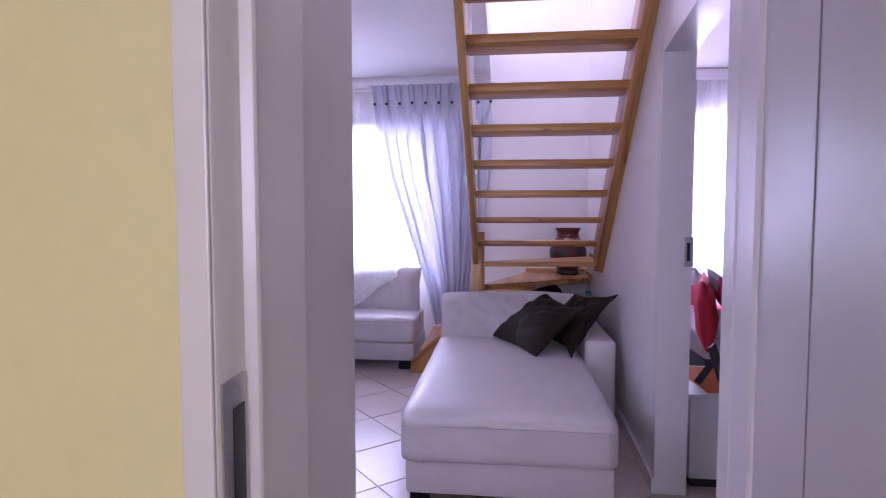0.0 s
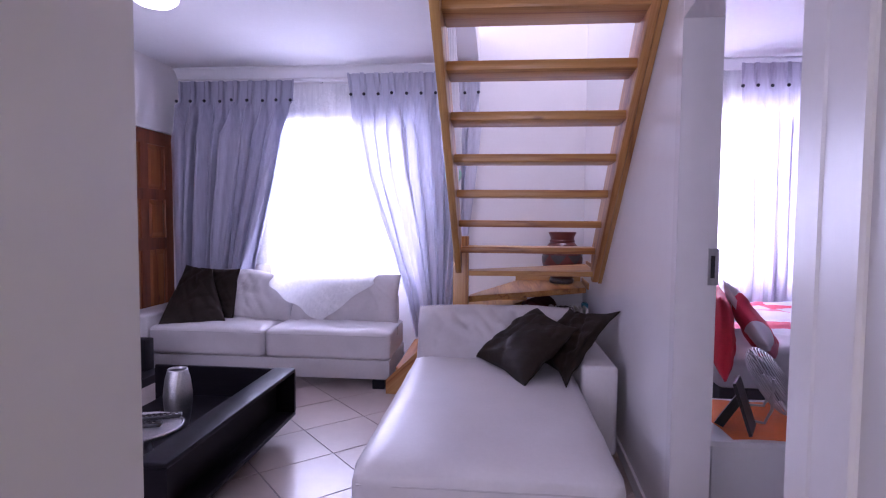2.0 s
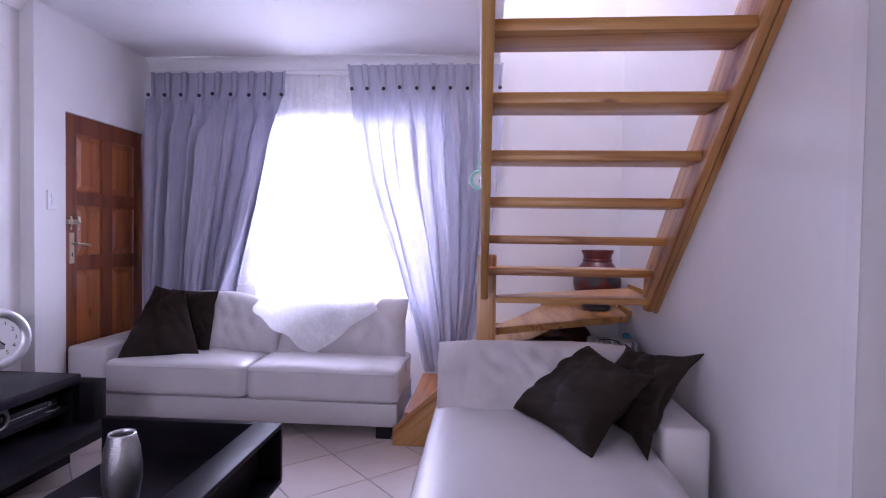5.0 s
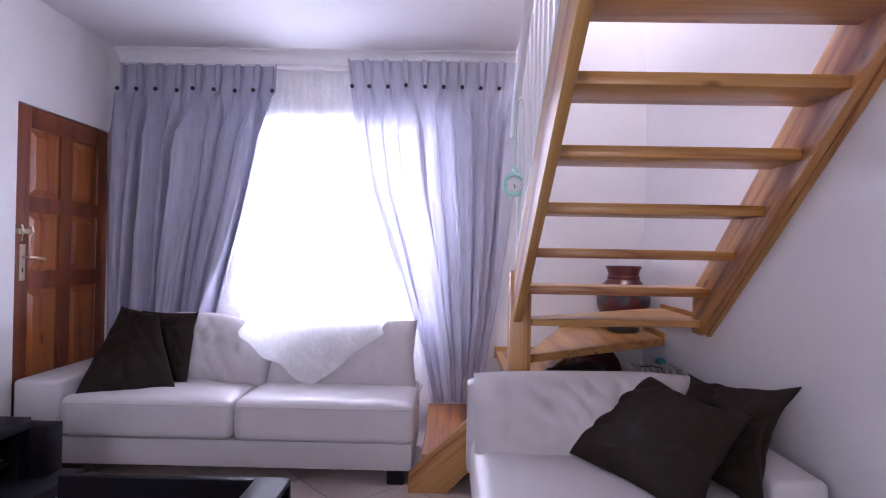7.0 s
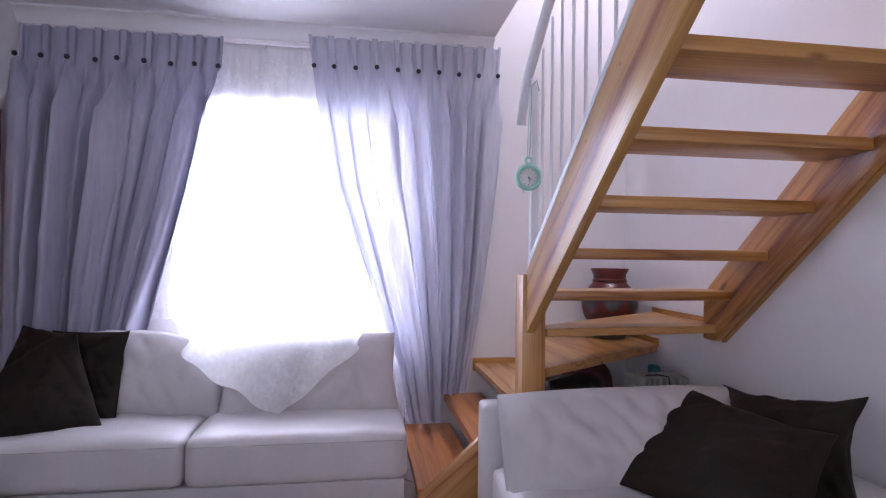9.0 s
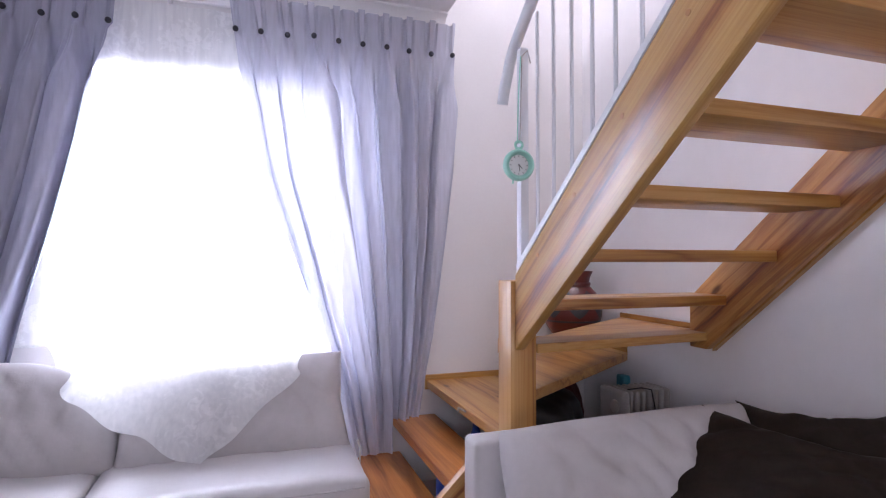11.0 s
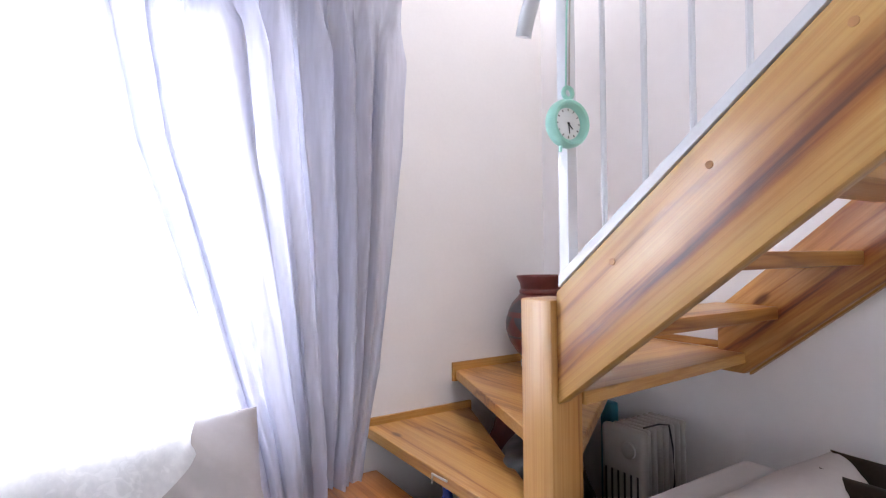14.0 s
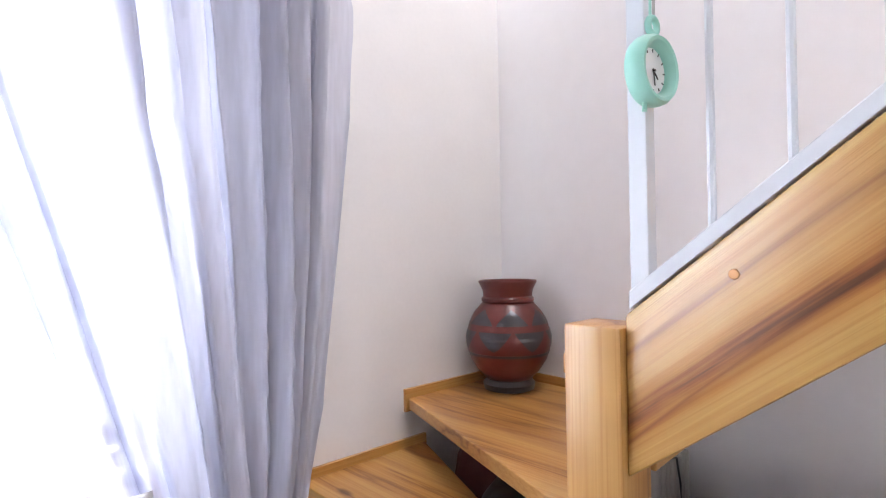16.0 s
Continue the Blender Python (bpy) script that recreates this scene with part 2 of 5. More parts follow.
BROWN = mat("dark_brown_satin", (0.019, 0.012, 0.008), 0.62, bump=0.25, scale=60, vary=0.35, spec=0.16)
BLACKWOOD = mat("black_wood_veneer", (0.009, 0.007, 0.010), 0.44, bump=0.03, scale=60, vary=0.35, stretch=(1, 8, 8), coat=0.0, spec=0.16)
BLACKPLASTIC = mat("black_plastic", (0.014, 0.014, 0.015), 0.35, bump=0.05, scale=200, vary=0.2)
SILVER = mat("hammered_silver", (0.62, 0.61, 0.62), 0.38, 1.0, bump=0.4, scale=120, vary=0.2, detail=1.0)
STEEL = mat("brushed_steel", (0.55, 0.54, 0.53), 0.32, 1.0, bump=0.04, scale=150, vary=0.1)
BRUSHED = mat("satin_aluminium", (0.66, 0.67, 0.70), 0.42, 1.0, bump=0.03, scale=150, vary=0.08)
BRASS = mat("worn_brass", (0.55, 0.46, 0.33), 0.35, 1.0, bump=0.04, scale=150, vary=0.1)
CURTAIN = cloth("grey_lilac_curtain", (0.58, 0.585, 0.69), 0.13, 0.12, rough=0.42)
# same cloth as CURTAIN; shade beside the window is put into its darker colour
CURTAIN_SHADED = cloth("grey_lilac_shaded_curtain", (0.37, 0.37, 0.465), 0.07, rough=0.36)
CURTAIN_B = cloth("pale_lilac_curtain", (0.62, 0.60, 0.68), 0.45)
SHEER = cloth("white_lace", (0.97, 0.975, 0.985), 0.58, 0.16, pattern=True)
BUTTON = mat("dark_button", (0.02, 0.02, 0.03), 0.3, vary=0.1)
CLAY = mat("red_burnished_clay", (0.125, 0.021, 0.016), 0.32, bump=0.06, scale=40, vary=0.25)
GRAPHITE = mat("graphite_glaze", (0.065, 0.06, 0.065), 0.3, 0.4, bump=0.08, scale=40, vary=0.25)
MINT = mat("mint_plastic", (0.34, 0.66, 0.56), 0.35, vary=0.05)
WHITEPL = mat("white_plastic", (0.78, 0.78, 0.78), 0.35, vary=0.03)
CREAM = mat("cream_enamel", (0.42, 0.40, 0.375), 0.4, vary=0.08, bump=0.03)
FACE = mat("clock_face", (0.80, 0.80, 0.80), 0.5, vary=0.02)
BLUE = mat("blue_plastic", (0.02, 0.06, 0.35), 0.3, vary=0.1)
TEAL = mat("teal_plastic", (0.03, 0.20, 0.27), 0.4, vary=0.1)
REDCLOTH = mat("red_cloth", (0.65, 0.03, 0.05), 0.7, bump=0.2, scale=80, vary=0.15)
WHITECLOTH = mat("white_cotton", (0.72, 0.68, 0.70), 0.75, bump=0.2, scale=50, vary=0.05)
ORANGE = mat("orange_cloth", (0.85, 0.20, 0.03), 0.7, bump=0.2, scale=90, vary=0.12)
DARKBASE = mat("dark_bed_base", (0.02, 0.02, 0.025), 0.6, vary=0.2)
LAMPGLASS = glow("lit_glass", (1.0, 0.97, 0.94), 8.0)
OUTSIDE = glow("bright_outdoors", (0.97, 0.98, 1.0), 2.5)
CONCRETE = mat("paving", (0.35, 0.33, 0.31), 0.9, bump=0.2, scale=30, vary=0.15)


def patchwork(name="printed_duvet_cotton", size=(4.2, 5.4, 4.2), red=0.50, end=0.72, shift=(0, 0, 0)):
    """Red and white printed duvet cotton."""
    m = mat(name, (0.75, 0.72, 0.74), 0.75, bump=0.2, scale=40, vary=0.05)
    t = m.node_tree
    b = t.nodes["Principled BSDF"]
    co = t.nodes.new("ShaderNodeTexCoord")
    mp = t.nodes.new("ShaderNodeMapping")
    mp.inputs["Scale"].default_value, mp.inputs["Location"].default_value = size, shift
    vo = t.nodes.new("ShaderNodeTexVoronoi")
    vo.distance = 'CHEBYCHEV'
    vo.inputs["Scale"].default_value = 1.0
    t.links.new(co.outputs["Object"], mp.inputs[0])
    t.links.new(mp.outputs[0], vo.inputs[0])
    r = t.nodes.new("ShaderNodeValToRGB")
    r.color_ramp.interpolation = 'CONSTANT'
    e = r.color_ramp.elements
    e[0].position, e[0].color = 0.0, (0.74, 0.70, 0.73, 1)
    e[1].position, e[1].color = red, (0.62, 0.035, 0.07, 1)
    k = e.new(end)
    k.color = (0.74, 0.70, 0.73, 1)
    k = e.new(0.86)
    k.color = (0.70, 0.22, 0.28, 1)
    sep = t.nodes.new("ShaderNodeSeparateColor")
    t.links.new(vo.outputs["Color"], sep.inputs[0])
    t.links.new(sep.outputs[0], r.inputs[0])
    t.links.new(r.outputs[0], b.inputs["Base Color"])
    return m


DUVET = patchwork()
PRINT = patchwork("printed_pillow_cotton", (5.5, 5.5, 5.5), 0.52, 0.86, (0, 0, -0.75))

# ---- mesh helpers ----
PLACE = {}


def thing(name, at=(0, 0, 0), rz=0.0, label="", category="", group="", kind=""):
    ob = new(name)
    ob.matrix_basis = pose(*at, 0, 0, rz)
    ob.empty_display_size = 0.05
    PLACE[ob] = ob.matrix_basis.copy()
    return tagged(ob, label, category, group, kind)


def part(name, bm, material, parent=None, label="", smooth=False, at=None):
    """Links bm, drawn in world metres (or about at), as one mesh object."""
    me = bpy.data.meshes.new(name)
    m = at or Matrix.Identity(4)
    if parent is not None and at is None:
        bm.transform(PLACE[parent].inverted())
    bmesh.ops.recalc_face_normals(bm, faces=bm.faces)
    bm.to_mesh(me)
    bm.free()
    me.materials.append(material)
    if smooth:
        me.shade_smooth()
        if smooth != "all":
            me.set_sharp_from_angle(angle=radians(38))
    ob = new(name, me)
    if parent is not None:
        ob.parent = parent
        if at is not None:
            ob.matrix_basis = at
        PLACE[ob] = PLACE[parent] @ ob.matrix_basis
    else:
        ob.matrix_basis = m
        PLACE[ob] = m.copy()
    if label:
        tagged(ob, label)
    return ob


def box(x0, x1, y0, y1, z0, z1, bevel=0.0, seg=2, bm=None):
    bm = bm or bmesh.new()
    r = bmesh.ops.create_cube(bm, size=1.0, matrix=Matrix.LocRotScale(((x0 + x1) / 2, (y0 + y1) / 2, (z0 + z1) / 2), None, (abs(x1 - x0), abs(y1 - y0), abs(z1 - z0))))
    if bevel:
        es = {e for v in r["verts"] for e in v.link_edges}
        bmesh.ops.bevel(bm, geom=list(es), offset=bevel, segments=seg, profile=0.5, affect='EDGES')
    return bm


def prism(points, axis, a, b, bevel=0.0, bm=None):
    """The outline, given in the two other axes, drawn out along axis from a to b."""
    bm = bm or bmesh.new()
    n = "xyz".index(axis)

    def put(p, v):
        c = list(p)
        c.insert(n, v)
        return bm.verts.new(c)
    lo, hi = [put(p, a) for p in points], [put(p, b) for p in points]
    fs = [bm.faces.new(lo), bm.faces.new(hi[::-1])]
    k = len(points)
    for i in range(k):
        fs.append(bm.faces.new((lo[i], hi[i], hi[(i + 1) % k], lo[(i + 1) % k])))
    if bevel:
        bmesh.ops.recalc_face_normals(bm, faces=fs)
        es = {e for f in fs for e in f.edges}
        bmesh.ops.bevel(bm, geom=list(es), offset=bevel, segments=2, profile=0.5, affect='EDGES')
    return bm


def lathe(profile, steps=32, m=Matrix.Identity(4), bm=None):
    bm = bm or bmesh.new()
    rings = []
    for r, z in profile:
        rings.append([bm.verts.new(m @ Vector((r * math.cos(2 * math.pi * i / steps), r * math.sin(2 * math.pi * i / steps), z))) for i in range(steps)])
    for lo, hi in zip(rings, rings[1:]):
        for i in range(steps):
            j = (i + 1) % steps
            bm.faces.new((lo[i], lo[j], hi[j], hi[i]))
    for ring in (rings[0], rings[-1]):
        bm.faces.new(ring)
    return bm


def tube(points, r, steps=10, closed=False, bm=None):
    """A round bar along the points."""
    bm = bm or bmesh.new()
    pts = [Vector(p) for p in points]
    rings = []
    n = len(pts)
    up = Vector((0, 0, 1))
    for i, p in enumerate(pts):
        a = pts[(i - 1) % n] if closed or i else p
        b = pts[(i + 1) % n] if closed or i < n - 1 else p
        d = (b - a).normalized()
        side = d.cross(up)
        if side.length < 0.05:
            side = d.cross(Vector((1, 0, 0)))
        side.normalize()
        o = side.cross(d)
        rings.append([bm.verts.new(p + r * (math.cos(2 * math.pi * k / steps) * side + math.sin(2 * math.pi * k / steps) * o)) for k in range(steps)])
    pairs = list(zip(rings, rings[1:])) + ([(rings[-1], rings[0])] if closed else [])
    for lo, hi in pairs:
        for k in range(steps):
            j = (k + 1) % steps
            bm.faces.new((lo[k], lo[j], hi[j], hi[k]))
    if not closed:
        bm.faces.new(rings[0][::-1])
        bm.faces.new(rings[-1])
    return bm


def sheet(nu, nv, f, bm=None):
    bm = bm or bmesh.new()
    g = [[bm.verts.new(f(i / nu, j / nv)) for j in range(nv + 1)] for i in range(nu + 1)]
    for i in range(nu):
        for j in range(nv):
            bm.faces.new((g[i][j], g[i + 1][j], g[i + 1][j + 1], g[i][j + 1]))
    return bm


def fluff(p, s, seed=0.0):
    return noise.noise(Vector(p) * s + Vector((seed, seed * 1.7, -seed)))


def pillow(w, h, t, m, ears=0.0, n=26, wrinkle=0.012, seed=0.0, full=0.5, soft_top=0.0, slump=0.0, crease=0.0):
    """A stuffed cushion w by h, t thick, its two faces sewn at the rim, in the pose m (local x wide, z high, y thick)."""
    bm = bmesh.new()
    sides = []
    for s in (-1, 1):
        g = []
        for i in range(n + 1):
            row = []
            for j in range(n + 1):
                u, v = 2 * i / n - 1, 2 * j / n - 1
                e = ears * (abs(u) * abs(v)) ** 4
                pinch = 1 - 0.045 * (1 - abs(u * v)) * (max(abs(u), abs(v)) ** 6) * (1 if ears else 0.3)
                x, z = u * w / 2 * (pinch + e), v * h / 2 * (pinch + e)
                if v > 0:
                    x, z = x * math.sqrt(1 - soft_top * v ** 4 / 2), z * math.sqrt(1 - soft_top * abs(u) ** 3)
                x += slump * fluff((u * 1.3, v * 1.3, 4), 1.0, seed)
                z += slump * fluff((u * 1.3, v * 1.3, 9), 1.0, seed + 2)
                d = (max(0.0, 1 - abs(u) ** 2.6) * max(0.0, 1 - abs(v) ** 2.6)) ** full
                y = s * (t / 2 * d + 0.004) + slump * 1.2 * fluff((u * 1.5, v * 1.5, 14), 1.0, seed)
                q = Vector((x, s, z))
                y += d * (wrinkle * fluff(q, 7, seed) + wrinkle * 0.7 * fluff((x * 1.7 + z * 0.8, s, z * 1.3 - x * 0.5), 9, seed + 3)) * s
                if crease:
                    bend = 0.05 * fluff((x, s, z), 4, seed + 8)
                    for k, (cx, cz) in enumerate(((0.85, 0.52), (0.95, -0.30))):
                        line = 1 - abs(fluff((x * cx + z * cz + bend, s, (z * cx - x * cz) * 0.16), 11, seed + 6 + 3 * k))
                        y -= s * d * crease * max(0.0, (line - 0.55) / 0.45) ** 2
                row.append(bm.verts.new(m @ Vector((x, y, z))))
            g.append(row)
        for i in range(n):
            for j in range(n):
                bm.faces.new((g[i][j], g[i + 1][j], g[i + 1][j + 1], g[i][j + 1]))
        sides.append(g)
    a, b = sides
    rim = [(i, 0) for i in range(n)] + [(n, j) for j in range(n)] + [(i, n) for i in range(n, 0, -1)] + [(0, j) for j in range(n, 0, -1)]
    for k in range(len(rim)):
        (i, j), (p, q) = rim[k], rim[(k + 1) % len(rim)]
        bm.faces.new((a[i][j], a[p][q], b[p][q], b[i][j]))
    return bm


def slab_cushion(x0, x1, y0, y1, z0, z1, bevel=0.035, crown=0.012, seed=0.0, wr=0.006):
    """A foam seat: rounded box with a slight crown and creases."""
    bm = box(x0, x1, y0, y1, z0, z1)
    bmesh.ops.subdivide_edges(bm, edges=bm.edges, cuts=15, use_grid_fill=True)
    cx, cy, cz = (x0 + x1) / 2, (y0 + y1) / 2, (z0 + z1) / 2
    hx, hy, hz = (x1 - x0) / 2, (y1 - y0) / 2, (z1 - z0) / 2
    for v in bm.verts:
        p = v.co - Vector((cx, cy, cz))
        q = Vector([max(-h + bevel, min(h - bevel, c)) for c, h in zip(p, (hx, hy, hz))])
        d = p - q
        if d.length > 1e-9:
            p = q + d.normalized() * bevel
        top = max(0.0, p.z / hz)
        k = (1 - (p.x / hx) ** 2) * (1 - (p.y / hy) ** 2)
        p.z += top * (crown * max(0, k)) + top * wr * (fluff((v.co.x, v.co.y, 0), 5, seed) + 0.6 * fluff((v.co.x * 2, v.co.y, 0), 11, seed))
        p.y += wr * 0.6 * fluff(v.co, 9, seed + 4) * (1 if abs(p.y) > hy * 0.9 else 0)
        v.co = p + Vector((cx, cy, cz))
    return bm


# ---- setting: floor, walls, ceilings ----
GRID = math.radians(42)
TW = 0.40
TILE0 = Vector((-0.805, 3.314))
ground = part("ground", box(-40, 40, -40, 60, -0.30, -0.10), CONCRETE)
tagged(ground, "pale paved ground round the house", "ground", kind="structure")
floor = part("floor", box(-3.2, 4.3, -2.6, 5.60, -0.10, -0.004), GROUT)
tagged(floor, "beige glazed floor tiles laid diagonally with grey joints", "floor", kind="structure")


def wall(name, boxes, material, label):
    bm = bmesh.new()
    for b in boxes:
        box(*b, bm=bm)
    ob = part(name, bm, material)
    return tagged(ob, label, "wall", kind="structure")


def skew_wall(name, pieces, material, label, thick=0.13):
    """Upright panels between two plan points (face) with a thickness to +x."""
    bm = bmesh.new()
    for (xa, ya), (xb, yb), z0, z1 in pieces:
        prism([(xa, ya), (xb, yb), (xb + thick, yb), (xa + thick, ya)], 'z', z0, z1, bm=bm)
    ob = part(name, bm, material)
    return tagged(ob, label, "wall", kind="structure")


CZ = 2.60
LW = (-1.95, -0.62, 0.72, 2.10)   # living window: x, x, z, z
BW = (1.55, 3.25, 0.80, 2.12)     # bedroom window
wall("wall_north", [
    (-3.15, LW[0], 5.35, 5.57, 0, 5.2), (LW[0], LW[1], 5.35, 5.57, 0, LW[2]), (LW[0], LW[1], 5.35, 5.57, LW[3], 5.2),
    (LW[1], BW[0], 5.35, 5.57, 0, 5.2), (BW[0], BW[1], 5.35, 5.57, 0, BW[2]), (BW[0], BW[1], 5.35, 5.57, BW[3], 5.2),
    (BW[1], 4.3, 5.35, 5.57, 0, 5.2)], PLASTER, "white plastered wall with a curtained window")
EAST0, EAST1 = (0.694, 2.52), (0.81, 5.35)
skew_wall("wall_east", [(EAST0, EAST1, 0, 5.2), ((0.605, 1.54), EAST0, 1.975, 5.2)], SATIN, "white satin painted wall beside the staircase")
skew_wall("wall_passage", [((0.585, 0.40), (0.605, 1.54), 0, 5.2)], GLOSSWALL, "glossy white enamelled passage wall")
wall("wall_west", [(-3.15, -2.95, 0.93, 4.20, 0, CZ), (-3.15, -2.86, 4.20, 4.444, 0, CZ), (-3.15, -2.86, 5.255, 5.35, 0, CZ), (-3.15, -2.86, 4.444, 5.255, 2.0, CZ)],
     PLASTER, "white plastered wall with a shallow pier beside the door")
# the opening from x -2.4 to -1.0 is invented, for the south fill light
wall("wall_south", [(-3.15, -2.4, 0.50, 0.93, 0, CZ), (-1.0, -0.255, 0.50, 0.93, 0, CZ), (-2.4, -1.0, 0.50, 0.93, 0, 0.9), (-2.4, -1.0, 0.50, 0.93, 2.1, CZ), (-0.255, 0.585, 0.50, 0.93, 2.06, CZ)], GLOSSWALL, "glossy white wall with the doorway reveal")
wall("kitchen_wall", [(-0.80, -0.273, 0.455, 0.50, 0, CZ), (-0.273, 0.585, 0.455, 0.50, 2.09, CZ), (-0.62, -0.47, -2.6, 0.455, 0, CZ), (-0.62, 2.2, -2.75, -2.6, 0, CZ),
                      (2.05, 2.2, -2.6, 0.40, 0, CZ), (0.72, 2.2, 0.40, 0.455, 0, CZ)], YELLOW, "yellow painted kitchen wall")
wall("bedroom_wall", [(4.15, 4.3, 0.5, 5.35, 0, CZ), (0.80, 4.3, 0.455, 0.5, 0, CZ)], PLASTER, "white bedroom wall")
VX = -0.11
cl = bmesh.new()
box(-3.15, VX, 0.455, 5.35, CZ, CZ + 0.24, bm=cl)
box(VX, 0.72, 0.455, 1.75, CZ, CZ + 0.24, bm=cl)
box(0.84, 4.3, 0.455, 5.35, CZ, CZ + 0.24, bm=cl)
box(-0.62, 2.2, -2.75, 0.455, CZ, CZ + 0.24, bm=cl)
tagged(part("ceiling", cl, CEIL), "white painted plasterboard ceiling with a stairwell opening", "ceiling", kind="structure")
# unseen upper ceiling; its gap over the stairs is invented to let fill light in
up = bmesh.new()
box(-2.6, 0.0, 0.3, 5.57, 5.2, 5.4, bm=up)
box(0.70, 1.2, 0.3, 5.57, 5.2, 5.4, bm=up)
box(0.0, 0.70, 0.3, 3.2, 5.2, 5.4, bm=up)
box(0.0, 0.70, 4.6, 5.57, 5.2, 5.4, bm=up)
tagged(part("ceiling_upper", up, CEIL), "white ceiling above the stairwell", "ceiling", kind="structure")
wall("wall_upper", [(-2.6, -2.45, 0.3, 3.0, CZ + 0.24, 5.2), (-2.6, -2.45, 4.2, 5.35, CZ + 0.24, 5.2), (-2.6, -2.45, 3.0, 4.2, CZ + 0.24, 3.3), (-2.6, -2.45, 3.0, 4.2, 4.5, 5.2), (-2.6, 0.8, 0.3, 0.455, CZ, 5.2)],
     PLASTER, "white upstairs wall round the landing")


def cornice(name, x0, x1):
    prof = [(5.35, CZ), (5.35, CZ - 0.085), (5.335, CZ - 0.085), (5.315, CZ - 0.055), (5.28, CZ - 0.02), (5.26, CZ - 0.012), (5.26, CZ)]
    ob = part(name, prism(prof, 'x', x0, x1), CEIL, smooth=True)
    return tagged(ob, "white coved cornice under the ceiling", "cornice", kind="structure")


cornice("trim_living", -2.86, VX)
cornice("trim_bedroom", 0.95, 4.15)
prof = [(-2.95, CZ), (-2.95, CZ - 0.07), (-2.93, CZ - 0.07), (-2.89, CZ - 0.02), (-2.875, CZ - 0.012), (-2.875, CZ)]
tagged(part("trim_west", prism(prof, 'y', 0.93, 4.2), CEIL, smooth=True), "white coved cornice under the ceiling", "cornice", kind="structure")
bs = bmesh.new()
prism([(EAST0[0] - 0.012, EAST0[1]), (EAST1[0] - 0.012, EAST1[1] - 0.003), (EAST1[0], EAST1[1] - 0.003), EAST0], 'z', 0, 0.07, bm=bs)
tagged(part("baseboard", bs, PLASTER), "white painted skirting along the stair wall", "skirting", kind="structure")


# ---- windows and doors ----
def window(name, x0, x1, z0, z1, panes):
    w = thing(name, ((x0 + x1) / 2, 5.46, z0), label="steel framed window in bright daylight", category="window", kind="structure")
    fr = bmesh.new()
    for a in ((x0, x0 + 0.04, 5.44, 5.48, z0, z1), (x1 - 0.04, x1, 5.44, 5.48, z0, z1), (x0 + 0.04, x1 - 0.04, 5.44, 5.48, z0, z0 + 0.04), (x0 + 0.04, x1 - 0.04, 5.44, 5.48, z1 - 0.04, z1)):
        box(*a, bm=fr)
    part("window_frame", fr, STEELPAINT, w)
    for i in range(1, panes):
        x = x0 + (x1 - x0) * i / panes
        part("mullion", box(x - 0.012, x + 0.012, 5.445, 5.475, z0 + 0.04, z1 - 0.04), STEELPAINT, w)
    part("window_sill", box(x0, x1, 5.33, 5.44, z0 - 0.022, z0 - 0.002, 0.004), STEELPAINT, w)
    return w


window("window_1", *LW, 3)
window("window_2", *BW, 3)
bd = part("backdrop", box(-7, 9, 9.0, 9.05, -0.1, 7), OUTSIDE)
tagged(bd, "overexposed bright outdoors beyond the windows", "backdrop", kind="structure")

# front door in the west wall, six raised panels
d1 = thing("door_1", (-2.88, 4.85, 0), label="closed dark brown stained wooden door with six panels", category="door", kind="structure")
Y0, Y1, DZ = 4.448, 5.251, 1.996
DX = -2.875
for a, b, c, d in ((Y0, Y0 + 0.11, 0.005, DZ), (Y1 - 0.11, Y1, 0.005, DZ)):
    part("stile", box(DX - 0.04, DX, a, b, c, d, 0.003), DOORWOOD, d1)
ROWZ = [(0.22, 0.98), (1.08, 1.41), (1.50, 1.88)]
for a, b in ROWZ:
    part("muntin", box(DX - 0.04, DX, 4.80, 4.90, a, b), DOORWOOD, d1)
for a, b in ((0.005, 0.22), (0.98, 1.08), (1.41, 1.50), (1.88, DZ)):
    part("rail", box(DX - 0.04, DX, Y0 + 0.11, Y1 - 0.11, a, b), DOORWOOD, d1)
for a, b in ROWZ:
    for c, d in ((Y0 + 0.11, 4.80), (4.90, Y1 - 0.11)):
        pb = box(DX - 0.03, DX - 0.015, c, d, a, b)
        i = 0.045
        q = [(DX - 0.015, c + 0.012, a + 0.012, d - 0.012, b - 0.012), (DX - 0.004, c + i, a + i, d - i, b - i)]
        rings = [[pb.verts.new((x, p, r)) for p, r in ((ya, za), (yb, za), (yb, zb), (ya, zb))] for x, ya, za, yb, zb in q]
        for k in range(4):
            pb.faces.new((rings[0][k], rings[0][(k + 1) % 4], rings[1][(k + 1) % 4], rings[1][k]))
        pb.faces.new(rings[1])
        part("door_panel", pb, DOORPANEL, d1)
pl = part("handle_plate", box(DX, DX + 0.006, 4.49, 4.53, 1.03, 1.23, 0.002), BRASS, d1, "worn brass handle plate")
part("lever", tube([(DX + 0.004, 4.51, 1.16), (DX + 0.045, 4.51, 1.16), (DX + 0.05, 4.53, 1.158), (DX + 0.05, 4.60, 1.15), (DX + 0.045, 4.625, 1.145)], 0.008), BRASS, d1, smooth=True)
part("keyhole", box(DX + 0.006, DX + 0.008, 4.506, 4.514, 1.075, 1.10), BLACKPLASTIC, d1)
lk = part("slip_lock", box(DX, DX + 0.03, 4.455, 4.56, 1.285, 1.315, 0.004), BRASS, d1, "brass security latch")
